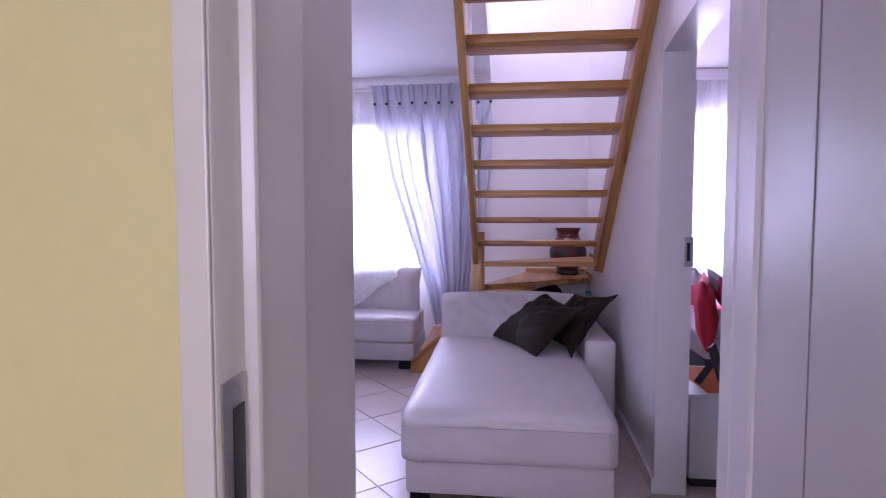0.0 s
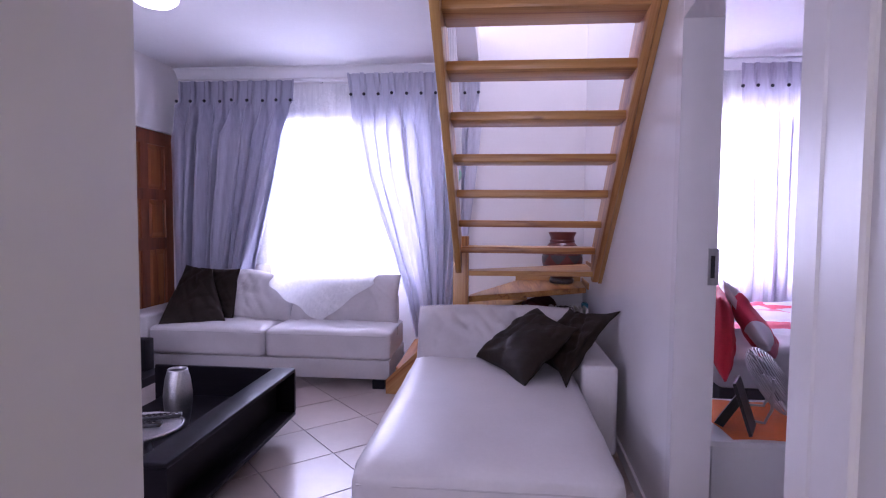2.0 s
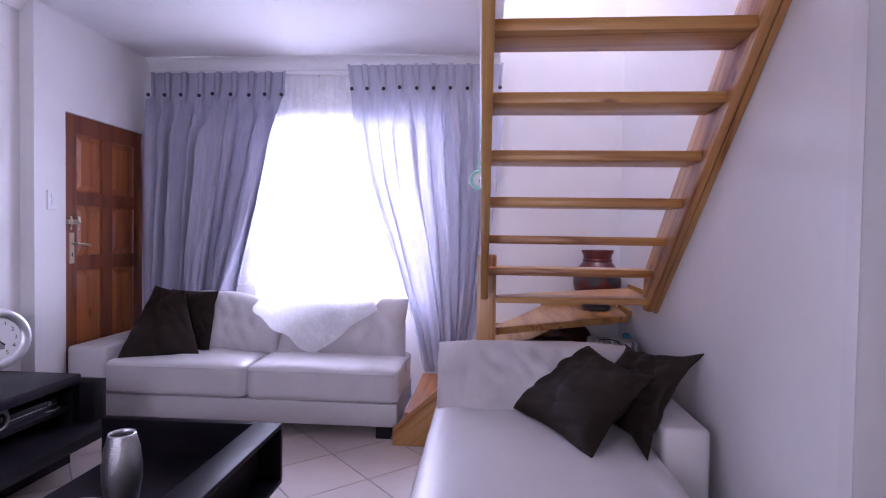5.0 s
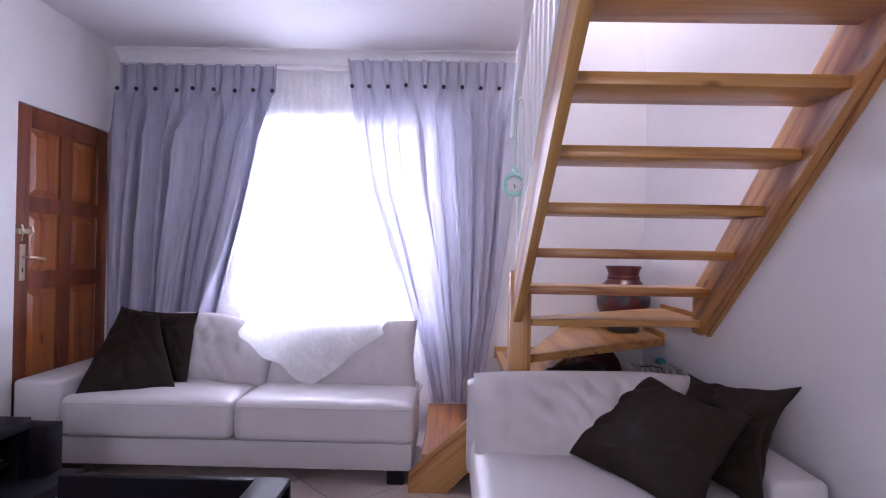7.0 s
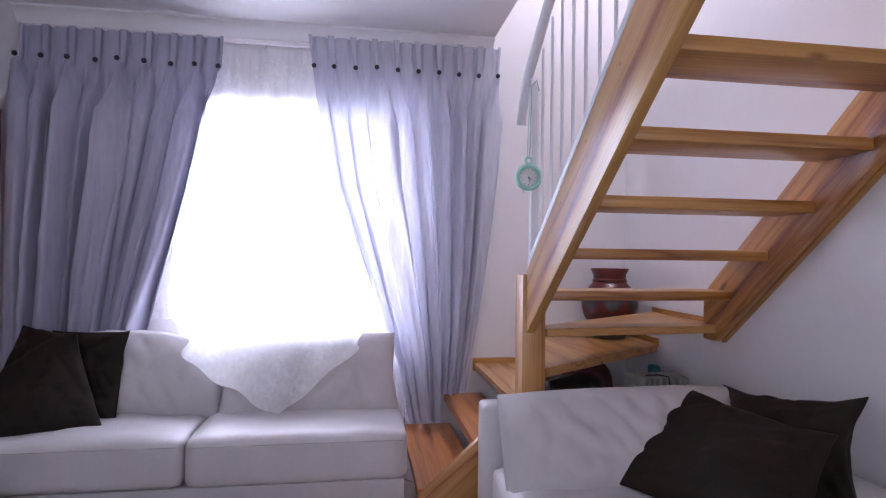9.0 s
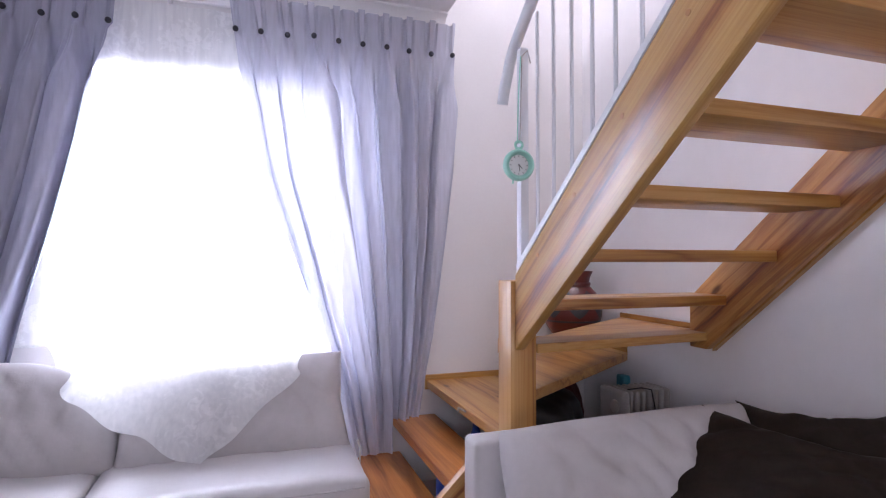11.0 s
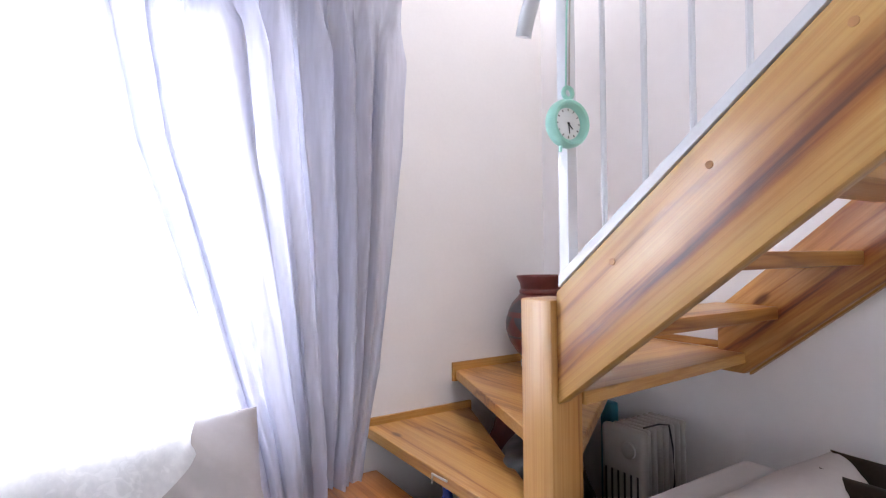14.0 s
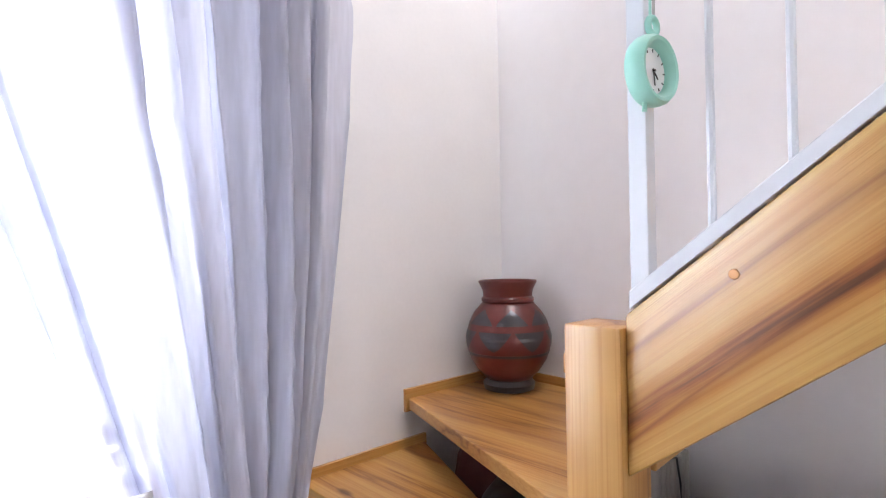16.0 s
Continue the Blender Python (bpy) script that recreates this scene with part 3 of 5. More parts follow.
for yy in (4.47, 4.54):
    part("latch_bar", tube([(DX + 0.03, yy, 1.25), (DX + 0.04, yy, 1.30), (DX + 0.03, yy, 1.335)], 0.006, 8), BRASS, d1, smooth=True)
part("backing", box(-3.0, -2.93, 4.444, 5.255, 0, 2.0), DOORWOOD, d1)
sw = thing("light_switch", (-2.86, 4.33, 1.43), label="white plastic light switch on the wall", category="switch")
part("switch_plate", box(-2.86, -2.852, 4.29, 4.365, 1.37, 1.49, 0.003), WHITEPL, sw)
for z in (1.40, 1.44):
    part("rocker", box(-2.852, -2.848, 4.318, 4.337, z, z + 0.028, 0.001), WHITEPL, sw)

# passage doorway: pressed steel frame on the strike side
fr = thing("door_frame", (-0.25, 0.56, 0), label="white enamelled pressed steel door frame", category="door frame", kind="structure")
part("architrave", box(-0.281, -0.251, 0.449, 0.4535, 0, 2.09, 0.002), STEELPAINT, fr)
fb = bmesh.new()
prism([(-0.2725, 0.4545), (-0.250, 0.4545), (-0.2485, 0.458), (-0.2485, 0.507), (-0.243, 0.509), (-0.237, 0.510), (-0.235, 0.513), (-0.235, 0.517), (-0.237, 0.520), (-0.241, 0.522), (-0.241, 0.655), (-0.254, 0.657), (-0.254, 0.505), (-0.2725, 0.5)], 'z', 0, 2.06, bm=fb)
part("jamb", fb, STEELPAINT, fr, smooth=True)
sp = part("strike_plate", box(-0.2485, -0.2462, 0.458, 0.503, 0.955, 1.10), STEEL, fr, "scratched steel strike plate")
part("strike_hole", box(-0.2462, -0.2452, 0.476, 0.498, 0.975, 1.072), BLACKPLASTIC, sp)
for z in (0.965, 1.085):
    part("screw", lathe([(0.004, 0), (0.003, 0.0012)], 10, Matrix.Translation((-0.2462, 0.482, z)) @ Matrix.Rotation(radians(90), 4, 'Y')), STEEL, sp)

# bedroom doorway: frame on both ends of the opening
f2 = thing("bedroom_door_frame", (0.72, 2.0, 0), label="white enamelled bedroom door frame", category="door frame", kind="structure")
fb = bmesh.new()
prism([(0.6925, 2.516), (0.832, 2.516), (0.832, 2.518), (0.6925, 2.518)], 'z', 0, 1.975, bm=fb)
part("far_jamb", fb, STEELPAINT, f2)
part("far_architrave", prism([(0.6915, 2.516), (0.6935, 2.516), (0.6958, 2.575), (0.6940, 2.575)], 'z', 0, 2.03), STEELPAINT, f2)
fb = bmesh.new()
prism([(0.596, 1.36), (0.590, 1.366), (0.594, 1.47), (0.590, 1.475), (0.592, 1.548), (0.735, 1.548), (0.735, 1.5405), (0.6048, 1.5405), (0.6018, 1.36)], 'z', 0, 2.03, bm=fb)
part("near_jamb", fb, STEELPAINT, f2)
part("head", prism([(0.606, 1.545), (0.692, 2.516), (0.82, 2.516), (0.735, 1.545)], 'z', 1.968, 1.9745), STEELPAINT, f2)
sp = part("strike_plate", box(0.800, 0.838, 2.511, 2.515, 1.035, 1.165, 0.001), STEEL, f2, "steel strike plate")
part("strike_hole", box(0.809, 0.823, 2.5098, 2.511, 1.06, 1.14), BLACKPLASTIC, sp)
for z in (1.046, 1.154):
    part("screw", lathe([(0.004, 0), (0.003, 0.001)], 10, Matrix.Translation((0.816, 2.511, z)) @ Matrix.Rotation(radians(90), 4, 'X')), STEEL, sp)
part("joint", box(0.5960, 0.5992, 1.128, 1.132, 0, 2.6), GROUT, f2)

# ---- staircase ----
SLOPE = 0.79
st = thing("staircase", (0.25, 4.3, 0), label="varnished pine winder staircase with open risers", category="staircase")


def stringer(name, x0, x1, ya, yb, zt, zb, mat_):
    n, low = (ya - yb) * SLOPE, (ya - yb) * 0.762
    return part(name, prism([(ya, zb), (ya, zt), (yb, zt + n), (yb, zb + low)], 'x', x0, x1, 0.006), mat_, st, smooth=True)


stringer("outer_stringer", -0.22, -0.178, 4.212, 2.05, 1.165, 0.893, PINE_HEART)


def by_wall(bm):
    """Follows the stair wall, which is a little out of square."""
    for v in bm.verts:
        v.co.x += (v.co.y - 3.43) * 0.045
    return bm


n = 2.22 * 0.815
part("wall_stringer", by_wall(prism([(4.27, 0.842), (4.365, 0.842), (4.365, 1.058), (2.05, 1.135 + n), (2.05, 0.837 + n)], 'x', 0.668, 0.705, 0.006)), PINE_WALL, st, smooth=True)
part("wall_batten", by_wall(prism([(4.27, 0.834), (4.27, 0.860), (2.05, 0.860 + n), (2.05, 0.834 + n)], 'x', 0.705, 0.730)), PINE_S, st)
part("newel_post", box(-0.236, -0.132, 4.212, 4.322, 0, 1.145, 0.005), PINE_Z, st, smooth=True)
for k in range(8):
    z, yb = 1.08 + 0.176 * k, 4.15 - 0.24 * k
    yf = yb + 0.215
    part("tread", prism([(-0.178, yb), (0.668 + (yb - 3.43) * 0.045, yb), (0.668 + (yf - 3.43) * 0.045, yf), (-0.178, yf)], 'z', z - 0.042, z, 0.005), PINE_X, st, smooth=True)
for y, z in ((3.817, 1.413), (4.04, 1.237), (3.59, 1.59), (3.36, 1.76)):
    part("plug", lathe([(0.008, 0), (0.0075, 0.0012)], 14, Matrix.Translation((-0.22, y, z)) @ Matrix.Rotation(radians(-90), 4, 'Y')), PLUGWOOD, st)
z5, z4, z3, z2, z1 = 0.914, 0.733, 0.555, 0.37, 0.185
part("tread", prism([(-0.13, 4.205), (0.73, 4.265), (0.765, 4.93), (-0.13, 4.31)], 'z', z5 - 0.035, z5, 0.004), PINE_X, st)
part("tread", prism([(-0.13, 4.25), (0.76, 4.86), (0.795, 5.335), (0.245, 5.335), (-0.13, 4.33)], 'z', z4 - 0.042, z4, 0.004), PINE_Y, st)
part("tread", prism([(-0.13, 4.335), (0.32, 5.335), (-0.205, 5.335), (-0.215, 4.335)], 'z', z3 - 0.042, z3, 0.004), PINE_Y, st)
part("tread", prism([(-0.17, 4.335), (-0.16, 5.335), (-0.40, 5.335), (-0.40, 4.375)], 'z', z2 - 0.042, z2, 0.004), PINE_SHADE, st)
part("tread", prism([(-0.36, 4.375), (-0.36, 5.335), (-0.66, 5.335), (-0.66, 4.375)], 'z', z1 - 0.042, z1, 0.004), PINE_SHADE, st)
part("lower_stringer", prism([(-0.725, 0.0), (-0.725, 0.10), (-0.405, 0.40), (-0.24, 0.56), (-0.238, 0.30), (-0.53, 0.0)], 'y', 4.335, 4.372, 0.004), pine("pine_low", (0, -43, 0)), st, smooth=True)
part("wall_strip", box(0.23, 0.79, 5.335, 5.349, z4 - 0.05, z4 + 0.035, 0.002), PINE_X, st)
part("wall_strip", box(-0.215, 0.33, 5.335, 5.349, z3 - 0.05, z3 + 0.03, 0.002), PINE_X, st)
part("wall_strip", prism([(0.778, 4.90), (0.796, 5.33), (0.808, 5.33), (0.790, 4.90)], 'z', z4 - 0.02, z4 + 0.03), PINE_Y, st)
part("wall_strip", prism([(0.735, 4.30), (0.765, 4.93), (0.777, 4.93), (0.750, 4.30)], 'z', z5, z5 + 0.025), PINE_Y, st)

part("edge_clip", tube([(-0.224, 4.785, 0.515), (-0.224, 4.785, 0.545), (-0.222, 4.700, 0.548)], 0.004, 8), CREAM, st, "cream metal clip on the tread edge")

# white steel balustrade on the outer stringer
ra = thing("stair_railing", (-0.195, 4.19, 1.17), label="white painted steel stair railing with thin balusters", category="railing")
RX = -0.2
zt = lambda y: 1.165 + (4.212 - y) * SLOPE
part("bottom_bar", prism([(4.205, 1.175), (4.205, 1.205), (2.05, zt(2.05) + 0.038), (2.05, zt(2.05) + 0.008)], 'x', RX - 0.018, RX + 0.018, 0.002), RAILPAINT, ra)
part("end_post", box(RX - 0.0155, RX + 0.0155, 4.170, 4.202, 1.20, 1.985, 0.002), RAILPAINT, ra)
for k in range(19):
    y = 4.075 - 0.108 * k
    part("baluster", tube([(RX, y, zt(y) + 0.02), (RX, y, zt(y) + 0.80)], 0.0065, 8), RAILPAINT, ra, smooth=True)
part("handrail", tube([(RX - 0.02, 4.315, 1.815), (RX - 0.02, 4.30, 1.86), (RX - 0.02, 4.24, 1.97), (RX - 0.02, 4.20, 2.01), (RX - 0.02, 4.13, 2.065), (RX - 0.02, 2.05, 2.065 + 2.08 * SLOPE)], 0.021, 14), RAILPAINT, ra, smooth=True)


# ---- curtains ----
def smooth01(a):
    a = max(0.0, min(1.0, a))
    return a * a * (3 - 2 * a)


def curtain(name, pleats, top, inner, outer, bottom, y0, material, label, depth=0.035, seed=1.0, group="", hooks=True, header=0.185):
    """A pinch-pleated curtain. top: z; inner(v), outer(v): x of both edges, v from 0 (top) to 1; bottom(u): z of the hem."""
    c = thing(name, ((inner(0) + outer(0)) / 2, y0, bottom(0.5)), label=label, category="curtain", group=group)
    nu, nv = pleats * 30, 54

    def f(u, v):
        zb = bottom(u)
        z = top + (zb - top) * v
        xa, xb = inner(v), outer(v)
        wob = 0.25 * fluff((u * 4, v * 1.2, 0), 1.0, seed)
        ph = u * pleats + wob * smooth01(v * 2)
        x = xa + (xb - xa) * u
        squeeze = abs(xb - xa) / max(0.05, abs(outer(0) - inner(0)))
        hz = (top - z) / header
        ph_n = 0.5 + 0.5 * math.cos(2 * math.pi * ph)
        off = ph - round(ph)
        box_pleat = smooth01((0.17 - 0.06 * min(1.0, hz) - abs(off)) / 0.03)
        if hz < 1:      # header: flat pleats proud of a flat band, tucked in behind, nipped in at the button
            groove = max(0.0, 1 - abs(abs(off) - 0.225) / 0.045)
            a = 0.026 * box_pleat * (1 - 0.3 * hz ** 4) - 0.026 * groove * (1 - hz ** 3)
            tuck = max(0.0, 1 - abs(abs(off) - 0.185) / 0.06)
            x -= math.copysign(0.016 * tuck * (1 - box_pleat), off) * (1 if xb > xa else -1)
        else:           # below it each pleat opens from a tight gather into a broad loose fold
            g = smooth01((hz - 1) / 1.9)
            q = ph + g * (0.62 * fluff((u * pleats * 0.38, v * 0.55, 3), 1.0, seed) + 0.16 * fluff((u * pleats * 1.1, v * 0.7, 6), 1.0, seed))
            cq = 0.5 + 0.5 * math.cos(2 * math.pi * q)
            ridge = 0.55 * cq ** (7 - 6 * g) + 0.45 * (1 - abs(math.sin(math.pi * q)) ** 0.75)
            r2 = 1 - abs(math.sin(math.pi * (q * 2.15 + 0.5 * fluff((u * 6, v * 1.1, 2), 1.0, seed)))) ** 0.6
            amp = 0.30 + 1.25 * smooth01(0.5 + 1.1 * fluff((u * pleats * 0.8, v * 0.45, 11), 1.0, seed))
            nip = smooth01((2.6 - hz) / 1.6) * smooth01((hz - 1) / 0.25)
            fine = 0.5 + 0.5 * math.sin(2 * math.pi * (ph * 4 + 0.5 * fluff((u * 9, v * 2, 31), 1.0, seed)))
            a = depth * 0.20 * nip * fine * cq + depth * amp * ridge * (0.55 + 0.45 * g) + g * depth * (0.95 * r2 * (0.35 + 0.65 * smooth01(0.5 + 1.2 * fluff((u * pleats * 0.7, v * 0.9, 21), 1.0, seed))) + 0.5 * fluff((u * pleats * 0.5, v * 0.8, 8), 1.0, seed))
            a *= 1 - 0.3 * smooth01((v - 0.85) / 0.15)
            x += g * amp * 0.31 * (xb - xa) / pleats * math.sin(2 * math.pi * q)
        x += 0.012 * smooth01(v * 1.5) * fluff((u * 9, v * 2, 1), 1.0, seed + 5)
        return (x, y0 - a, z)
    dr = part("drape", sheet(nu, nv, f), material, c, smooth="all")
    if hooks:
        for k in range(pleats + 1):
            u = min(0.992, max(0.008, k / pleats))
            p = f(u, header / (top - bottom(u)))
            bm = bmesh.new()
            bmesh.ops.create_uvsphere(bm, u_segments=10, v_segments=6, radius=0.0145, matrix=Matrix.Translation((p[0], p[1] - 0.008, p[2])))
            part("button", bm, BUTTON, dr, smooth="all")
    return c


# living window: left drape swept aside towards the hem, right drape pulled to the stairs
curtain("curtain", 8, 2.465, lambda v: -1.715 - 0.36 * smooth01(v * 1.05) - 0.06 * v, lambda v: -2.775 + 0.02 * v, lambda u: 0.05, 5.225, CURTAIN_SHADED,
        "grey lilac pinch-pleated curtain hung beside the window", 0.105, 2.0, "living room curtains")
curtain("curtain", 9, 2.515, lambda v: float(np.interp(v, (0, 0.165, 0.387, 0.57, 0.70, 0.84, 1), (-1.245, -1.19, -1.09, -0.94, -0.84, -0.73, -0.64))), lambda v: -0.085 - 0.17 * v - 0.05 * v ** 3,
        lambda u: 0.235 + 0.165 * smooth01((u - 0.60) / 0.06), 5.232, CURTAIN, "grey lilac curtain pulled aside, its hem resting on the stair", 0.072, 7.0, "living room curtains")
rod = part("curtain_rail", box(-2.8, -0.09, 5.262, 5.29, 2.46, 2.485, 0.004), STEELPAINT)
tagged(rod, "white curtain rail above the living room window", "curtain rail")
part("bracket", box(-1.52, -1.50, 5.29, 5.35, 2.46, 2.49), STEELPAINT, rod)
part("bracket", box(-0.4, -0.38, 5.29, 5.35, 2.46, 2.49), STEELPAINT, rod)


def lace(u, v):
    """Hangs from the rail, comes forward over the sofa back, follows its slope and ends in a point on the seat."""
    xt = -2.12 + 1.36 * u
    top, fold = 2.445, 0.850
    mid = smooth01((u - 0.08) * 5) * smooth01((1 - u) * 7)
    if v < 0.66:
        k = v / 0.66
        x, z = xt, top + (fold - top) * k
        y = 5.30 - 0.008 * math.sin(u * 46 + 1.3 * fluff((u * 5, k, 0), 2)) - 0.36 * mid * smooth01((k - 0.72) / 0.28) ** 1.3
    else:
        k = (v - 0.66) / 0.34
        tip = max(0.0, 1 - (0.600 - u) / 0.50) if u < 0.600 else max(0.0, 1 - (u - 0.600) / 0.35)
        run = 0.02 + 0.58 * tip ** 0.9 + 0.012 * math.sin(u * 38)
        d = run * k
        x = xt + 0.02 * fluff((u * 6, k * 3, 1), 1.0)
        z = fold - 0.66 * d
        y = 5.30 - 0.36 * mid - mid * (0.50 * d + 0.055 * math.sin(math.pi * min(1.0, d / 0.6))) - 0.010 * math.sin(u * 45 + 3 * k) * k
        z = max(z, 0.452 + 0.004 * math.sin(u * 60))
    return (x, y, z)


net = part("lace_curtain", sheet(150, 60, lace), SHEER, smooth="all")
tagged(net, "white floral lace net curtain draped over the sofa back", "net curtain")

# bedroom window
curtain("curtain", 10, 2.535, lambda v: 2.0 + 0.06 * v, lambda v: 3.2 - 0.12 * v, lambda u: 0.55, 5.20, CURTAIN_B, "pale lilac pinch-pleated bedroom curtain", 0.04, 11.0, "bedroom curtains")
curtain("curtain", 6, 2.535, lambda v: 2.84 + 0.05 * v, lambda v: 3.75, lambda u: 0.30, 5.15, CURTAIN_SHADED, "grey lilac bedroom curtain drawn to the side", 0.045, 13.0, "bedroom curtains")
net2 = part("net_curtain", sheet(120, 20, lambda u, v: (1.45 + 1.9 * u, 5.285 - 0.014 * math.sin(u * 90 + fluff((u * 6, v, 0), 2)), 2.5 - 2.1 * v)), SHEER, smooth="all")
tagged(net2, "white gathered net curtain in the bedroom window", "net curtain")


# ---- sofa under the window ----
def seam(points, r=0.0035):
    return tube(points, r, 6)


so = thing("sofa", (-1.7, 4.75, 0), label="white leatherette two-seat sofa under the window", category="sofa")
part("base", box(-2.60, -0.715, 4.43, 5.08, 0.07, 0.215, 0.012), LEATHER, so, smooth=True)
part("back_frame", box(-2.60, -0.76, 5.0, 5.09, 0.215, 0.62, 0.02), LEATHER, so, smooth=True)
part("arm", box(-2.84, -2.585, 4.42, 5.09, 0.07, 0.51, 0.025, 3), LEATHER, so, smooth=True)
sl = part("seat_cushion", slab_cushion(-2.58, -1.662, 4.40, 4.98, 0.217, 0.435, 0.04, 0.02, 1.0, 0.011), LEATHER, so, smooth="all")
sr = part("seat_cushion", slab_cushion(-1.655, -0.705, 4.39, 4.98, 0.217, 0.435, 0.04, 0.02, 4.0, 0.011), LEATHER, so, smooth="all")
for x0, x1, y, seat in ((-2.57, -1.665, 4.388, sl), (-1.65, -0.71, 4.379, sr)):
    part("piping", seam([(x0 + 0.02, y + 0.012, 0.40), ((x0 + x1) / 2, y + 0.010, 0.402), (x1 - 0.02, y + 0.012, 0.40)], 0.003), LEATHER_SOFT, seat, smooth=True)
part("back_cushion", pillow(0.98, 0.46, 0.27, pose(-2.10, 4.905, 0.605, -27, 0, 0), n=64, wrinkle=0.015, seed=3, full=0.40, soft_top=0.85, crease=0.008), LEATHER_SOFT, so, smooth="all")
part("back_cushion", pillow(0.90, 0.46, 0.25, pose(-1.175, 4.885, 0.580, -29, -2.0, 0), 0.02, n=64, wrinkle=0.016, seed=9, full=0.44, soft_top=0.05, crease=0.009), LEATHER_SOFT, so, smooth="all")
for x in (-0.80, -2.75):
    for y in (4.46, 5.0):
        part("leg", box(x - 0.045, x + 0.045, y - 0.03, y + 0.04, 0, 0.07, 0.004), BLACKWOOD, so)

part("bracket", tube([(-0.700, 4.66, 0.36), (-0.700, 4.66, 0.425), (-0.690, 4.70, 0.435), (-0.685, 4.80, 0.44)], 0.004, 8), CREAM, so, "cream metal bracket")

# ---- chaise ----
ch = thing("chaise_longue", (0.05, 3.1, 0), label="white leatherette chaise longue beside the stair wall", category="sofa")
part("base", box(-0.405, 0.47, 2.27, 4.14, 0.07, 0.215, 0.012), LEATHER, ch, smooth=True)
sc_ = part("seat_cushion", slab_cushion(-0.43, 0.487, 2.215, 4.0, 0.217, 0.435, 0.05, 0.025, 12.0, 0.011), LEATHER, ch, smooth="all")
part("back_frame", box(-0.44, 0.50, 4.05, 4.16, 0.215, 0.635, 0.02, 3), LEATHER, ch, smooth=True)
part("arm", box(0.49, 0.672, 3.27, 4.16, 0.07, 0.53, 0.025, 3), LEATHER, ch, smooth=True)
part("back_cushion", pillow(0.96, 0.41, 0.30, pose(0.055, 3.845, 0.530, -24, 0, 1.5), n=80, wrinkle=0.022, seed=21, full=0.40, soft_top=0.06, slump=0.005, crease=0.006), LEATHER_SOFT, ch, smooth="all")
part("piping", seam([(-0.40, 2.222, 0.385), (0.03, 2.212, 0.39), (0.46, 2.222, 0.385)], 0.003), LEATHER_SOFT, sc_, smooth=True)
for x in (-0.35, 0.40):
    for y in (2.33, 3.95):
        part("leg", box(x - 0.04, x + 0.04, y - 0.04, y + 0.04, 0, 0.07, 0.004), BLACKWOOD, ch)




def scatter(bl, br, tr, tl, t, seed, label, nip=0.11, n=44):
    """A sewn satin cushion slumped between its four corners, t thick, with a flat seam and pointed ears."""
    bl, br, tr, tl = (Vector(p) for p in (bl, br, tr, tl))
    mid = (bl + br + tr + tl) / 4
    normal = (br - bl + tr - tl).cross(tl - bl + tr - br).normalized()
    bm = bmesh.new()
    faces = []
    for side in (1, -1):
        grid = []
        for i in range(n + 1):
            row = []
            for j in range(n + 1):
                u, v = i / n, j / n
                a, b = 2 * u - 1, 2 * v - 1
                p = (bl * (1 - u) + br * u) * (1 - v) + (tl * (1 - u) + tr * u) * v - mid
                rim = max(abs(a), abs(b))
                p *= 1 - nip * rim ** 5 * (1 - min(abs(a), abs(b)) ** 2) + 0.02 * (abs(a) * abs(b)) ** 8
                d = (max(0.0, 1 - abs(a / 0.97) ** 2.4) * max(0.0, 1 - abs(b / 0.97) ** 2.4)) ** 0.55
                wave = 0.014 * fluff((a * 1.4, b * 1.4, 2), 1.0, seed) + 0.010 * rim ** 3 * fluff((a * 3, b * 3, 7), 1.0, seed)
                fold = 0.0
                for k, (cx, cy) in enumerate(((0.9, 0.5), (0.4, -0.95))):
                    line = 1 - abs(fluff((a * cx + b * cy, (b * cx - a * cy) * 0.22, side), 2.3, seed + 4 * k))
                    fold += max(0.0, (line - 0.6) / 0.4) ** 2
                lift = side * (d * (t / 2 - 0.012 * fold + 0.010 * fluff((a * 2, b * 2, side), 1.6, seed + 9)) + 0.003)
                row.append(bm.verts.new(p + normal * (lift + wave)))
            grid.append(row)
        for i in range(n):
            for j in range(n):
                bm.faces.new((grid[i][j], grid[i + 1][j], grid[i + 1][j + 1], grid[i][j + 1]))
        faces.append(grid)
    a, b = faces
    rim = [(i, 0) for i in range(n)] + [(n, j) for j in range(n)] + [(i, n) for i in range(n, 0, -1)] + [(0, j) for j in range(n, 0, -1)]
    for k in range(len(rim)):
        (i, j), (p, q) = rim[k], rim[(k + 1) % len(rim)]
        bm.faces.new((a[i][j], a[p][q], b[p][q], b[i][j]))
    ob = part("scatter_cushion", bm, BROWN, None, smooth="all", at=Matrix.Translation(mid))
    return tagged(ob, label, "cushion", "dark brown scatter cushions")


scatter((-0.085, 3.745, 0.445), (0.19, 3.13, 0.455), (0.485, 3.38, 0.69), (0.300, 3.865, 0.735), 0.15, 31, "dark brown satin cushion leaning on the chaise back")
scatter((0.22, 3.62, 0.46), (0.40, 3.15, 0.455), (0.715, 3.505, 0.775), (0.507, 3.925, 0.722), 0.11, 37, "dark brown satin cushion in the chaise corner", 0.30)
scatter((-2.52, 4.445, 0.44), (-2.055, 4.59, 0.438), (-2.235, 4.735, 0.838), (-2.575, 4.945, 0.85), 0.13, 41, "dark brown satin cushion slumped on the sofa arm", 0.03)
scatter((-2.42, 4.74, 0.445), (-2.04, 4.69, 0.445), (-2.03, 4.79, 0.842), (-2.40, 4.87, 0.835), 0.10, 47, "dark brown satin cushion upright on the sofa", 0.03)

# ---- coffee table ----
ct = thing("coffee_table", (-1.53, 2.9, 0), label="low black wooden coffee table with a raised hollow side", category="coffee table")
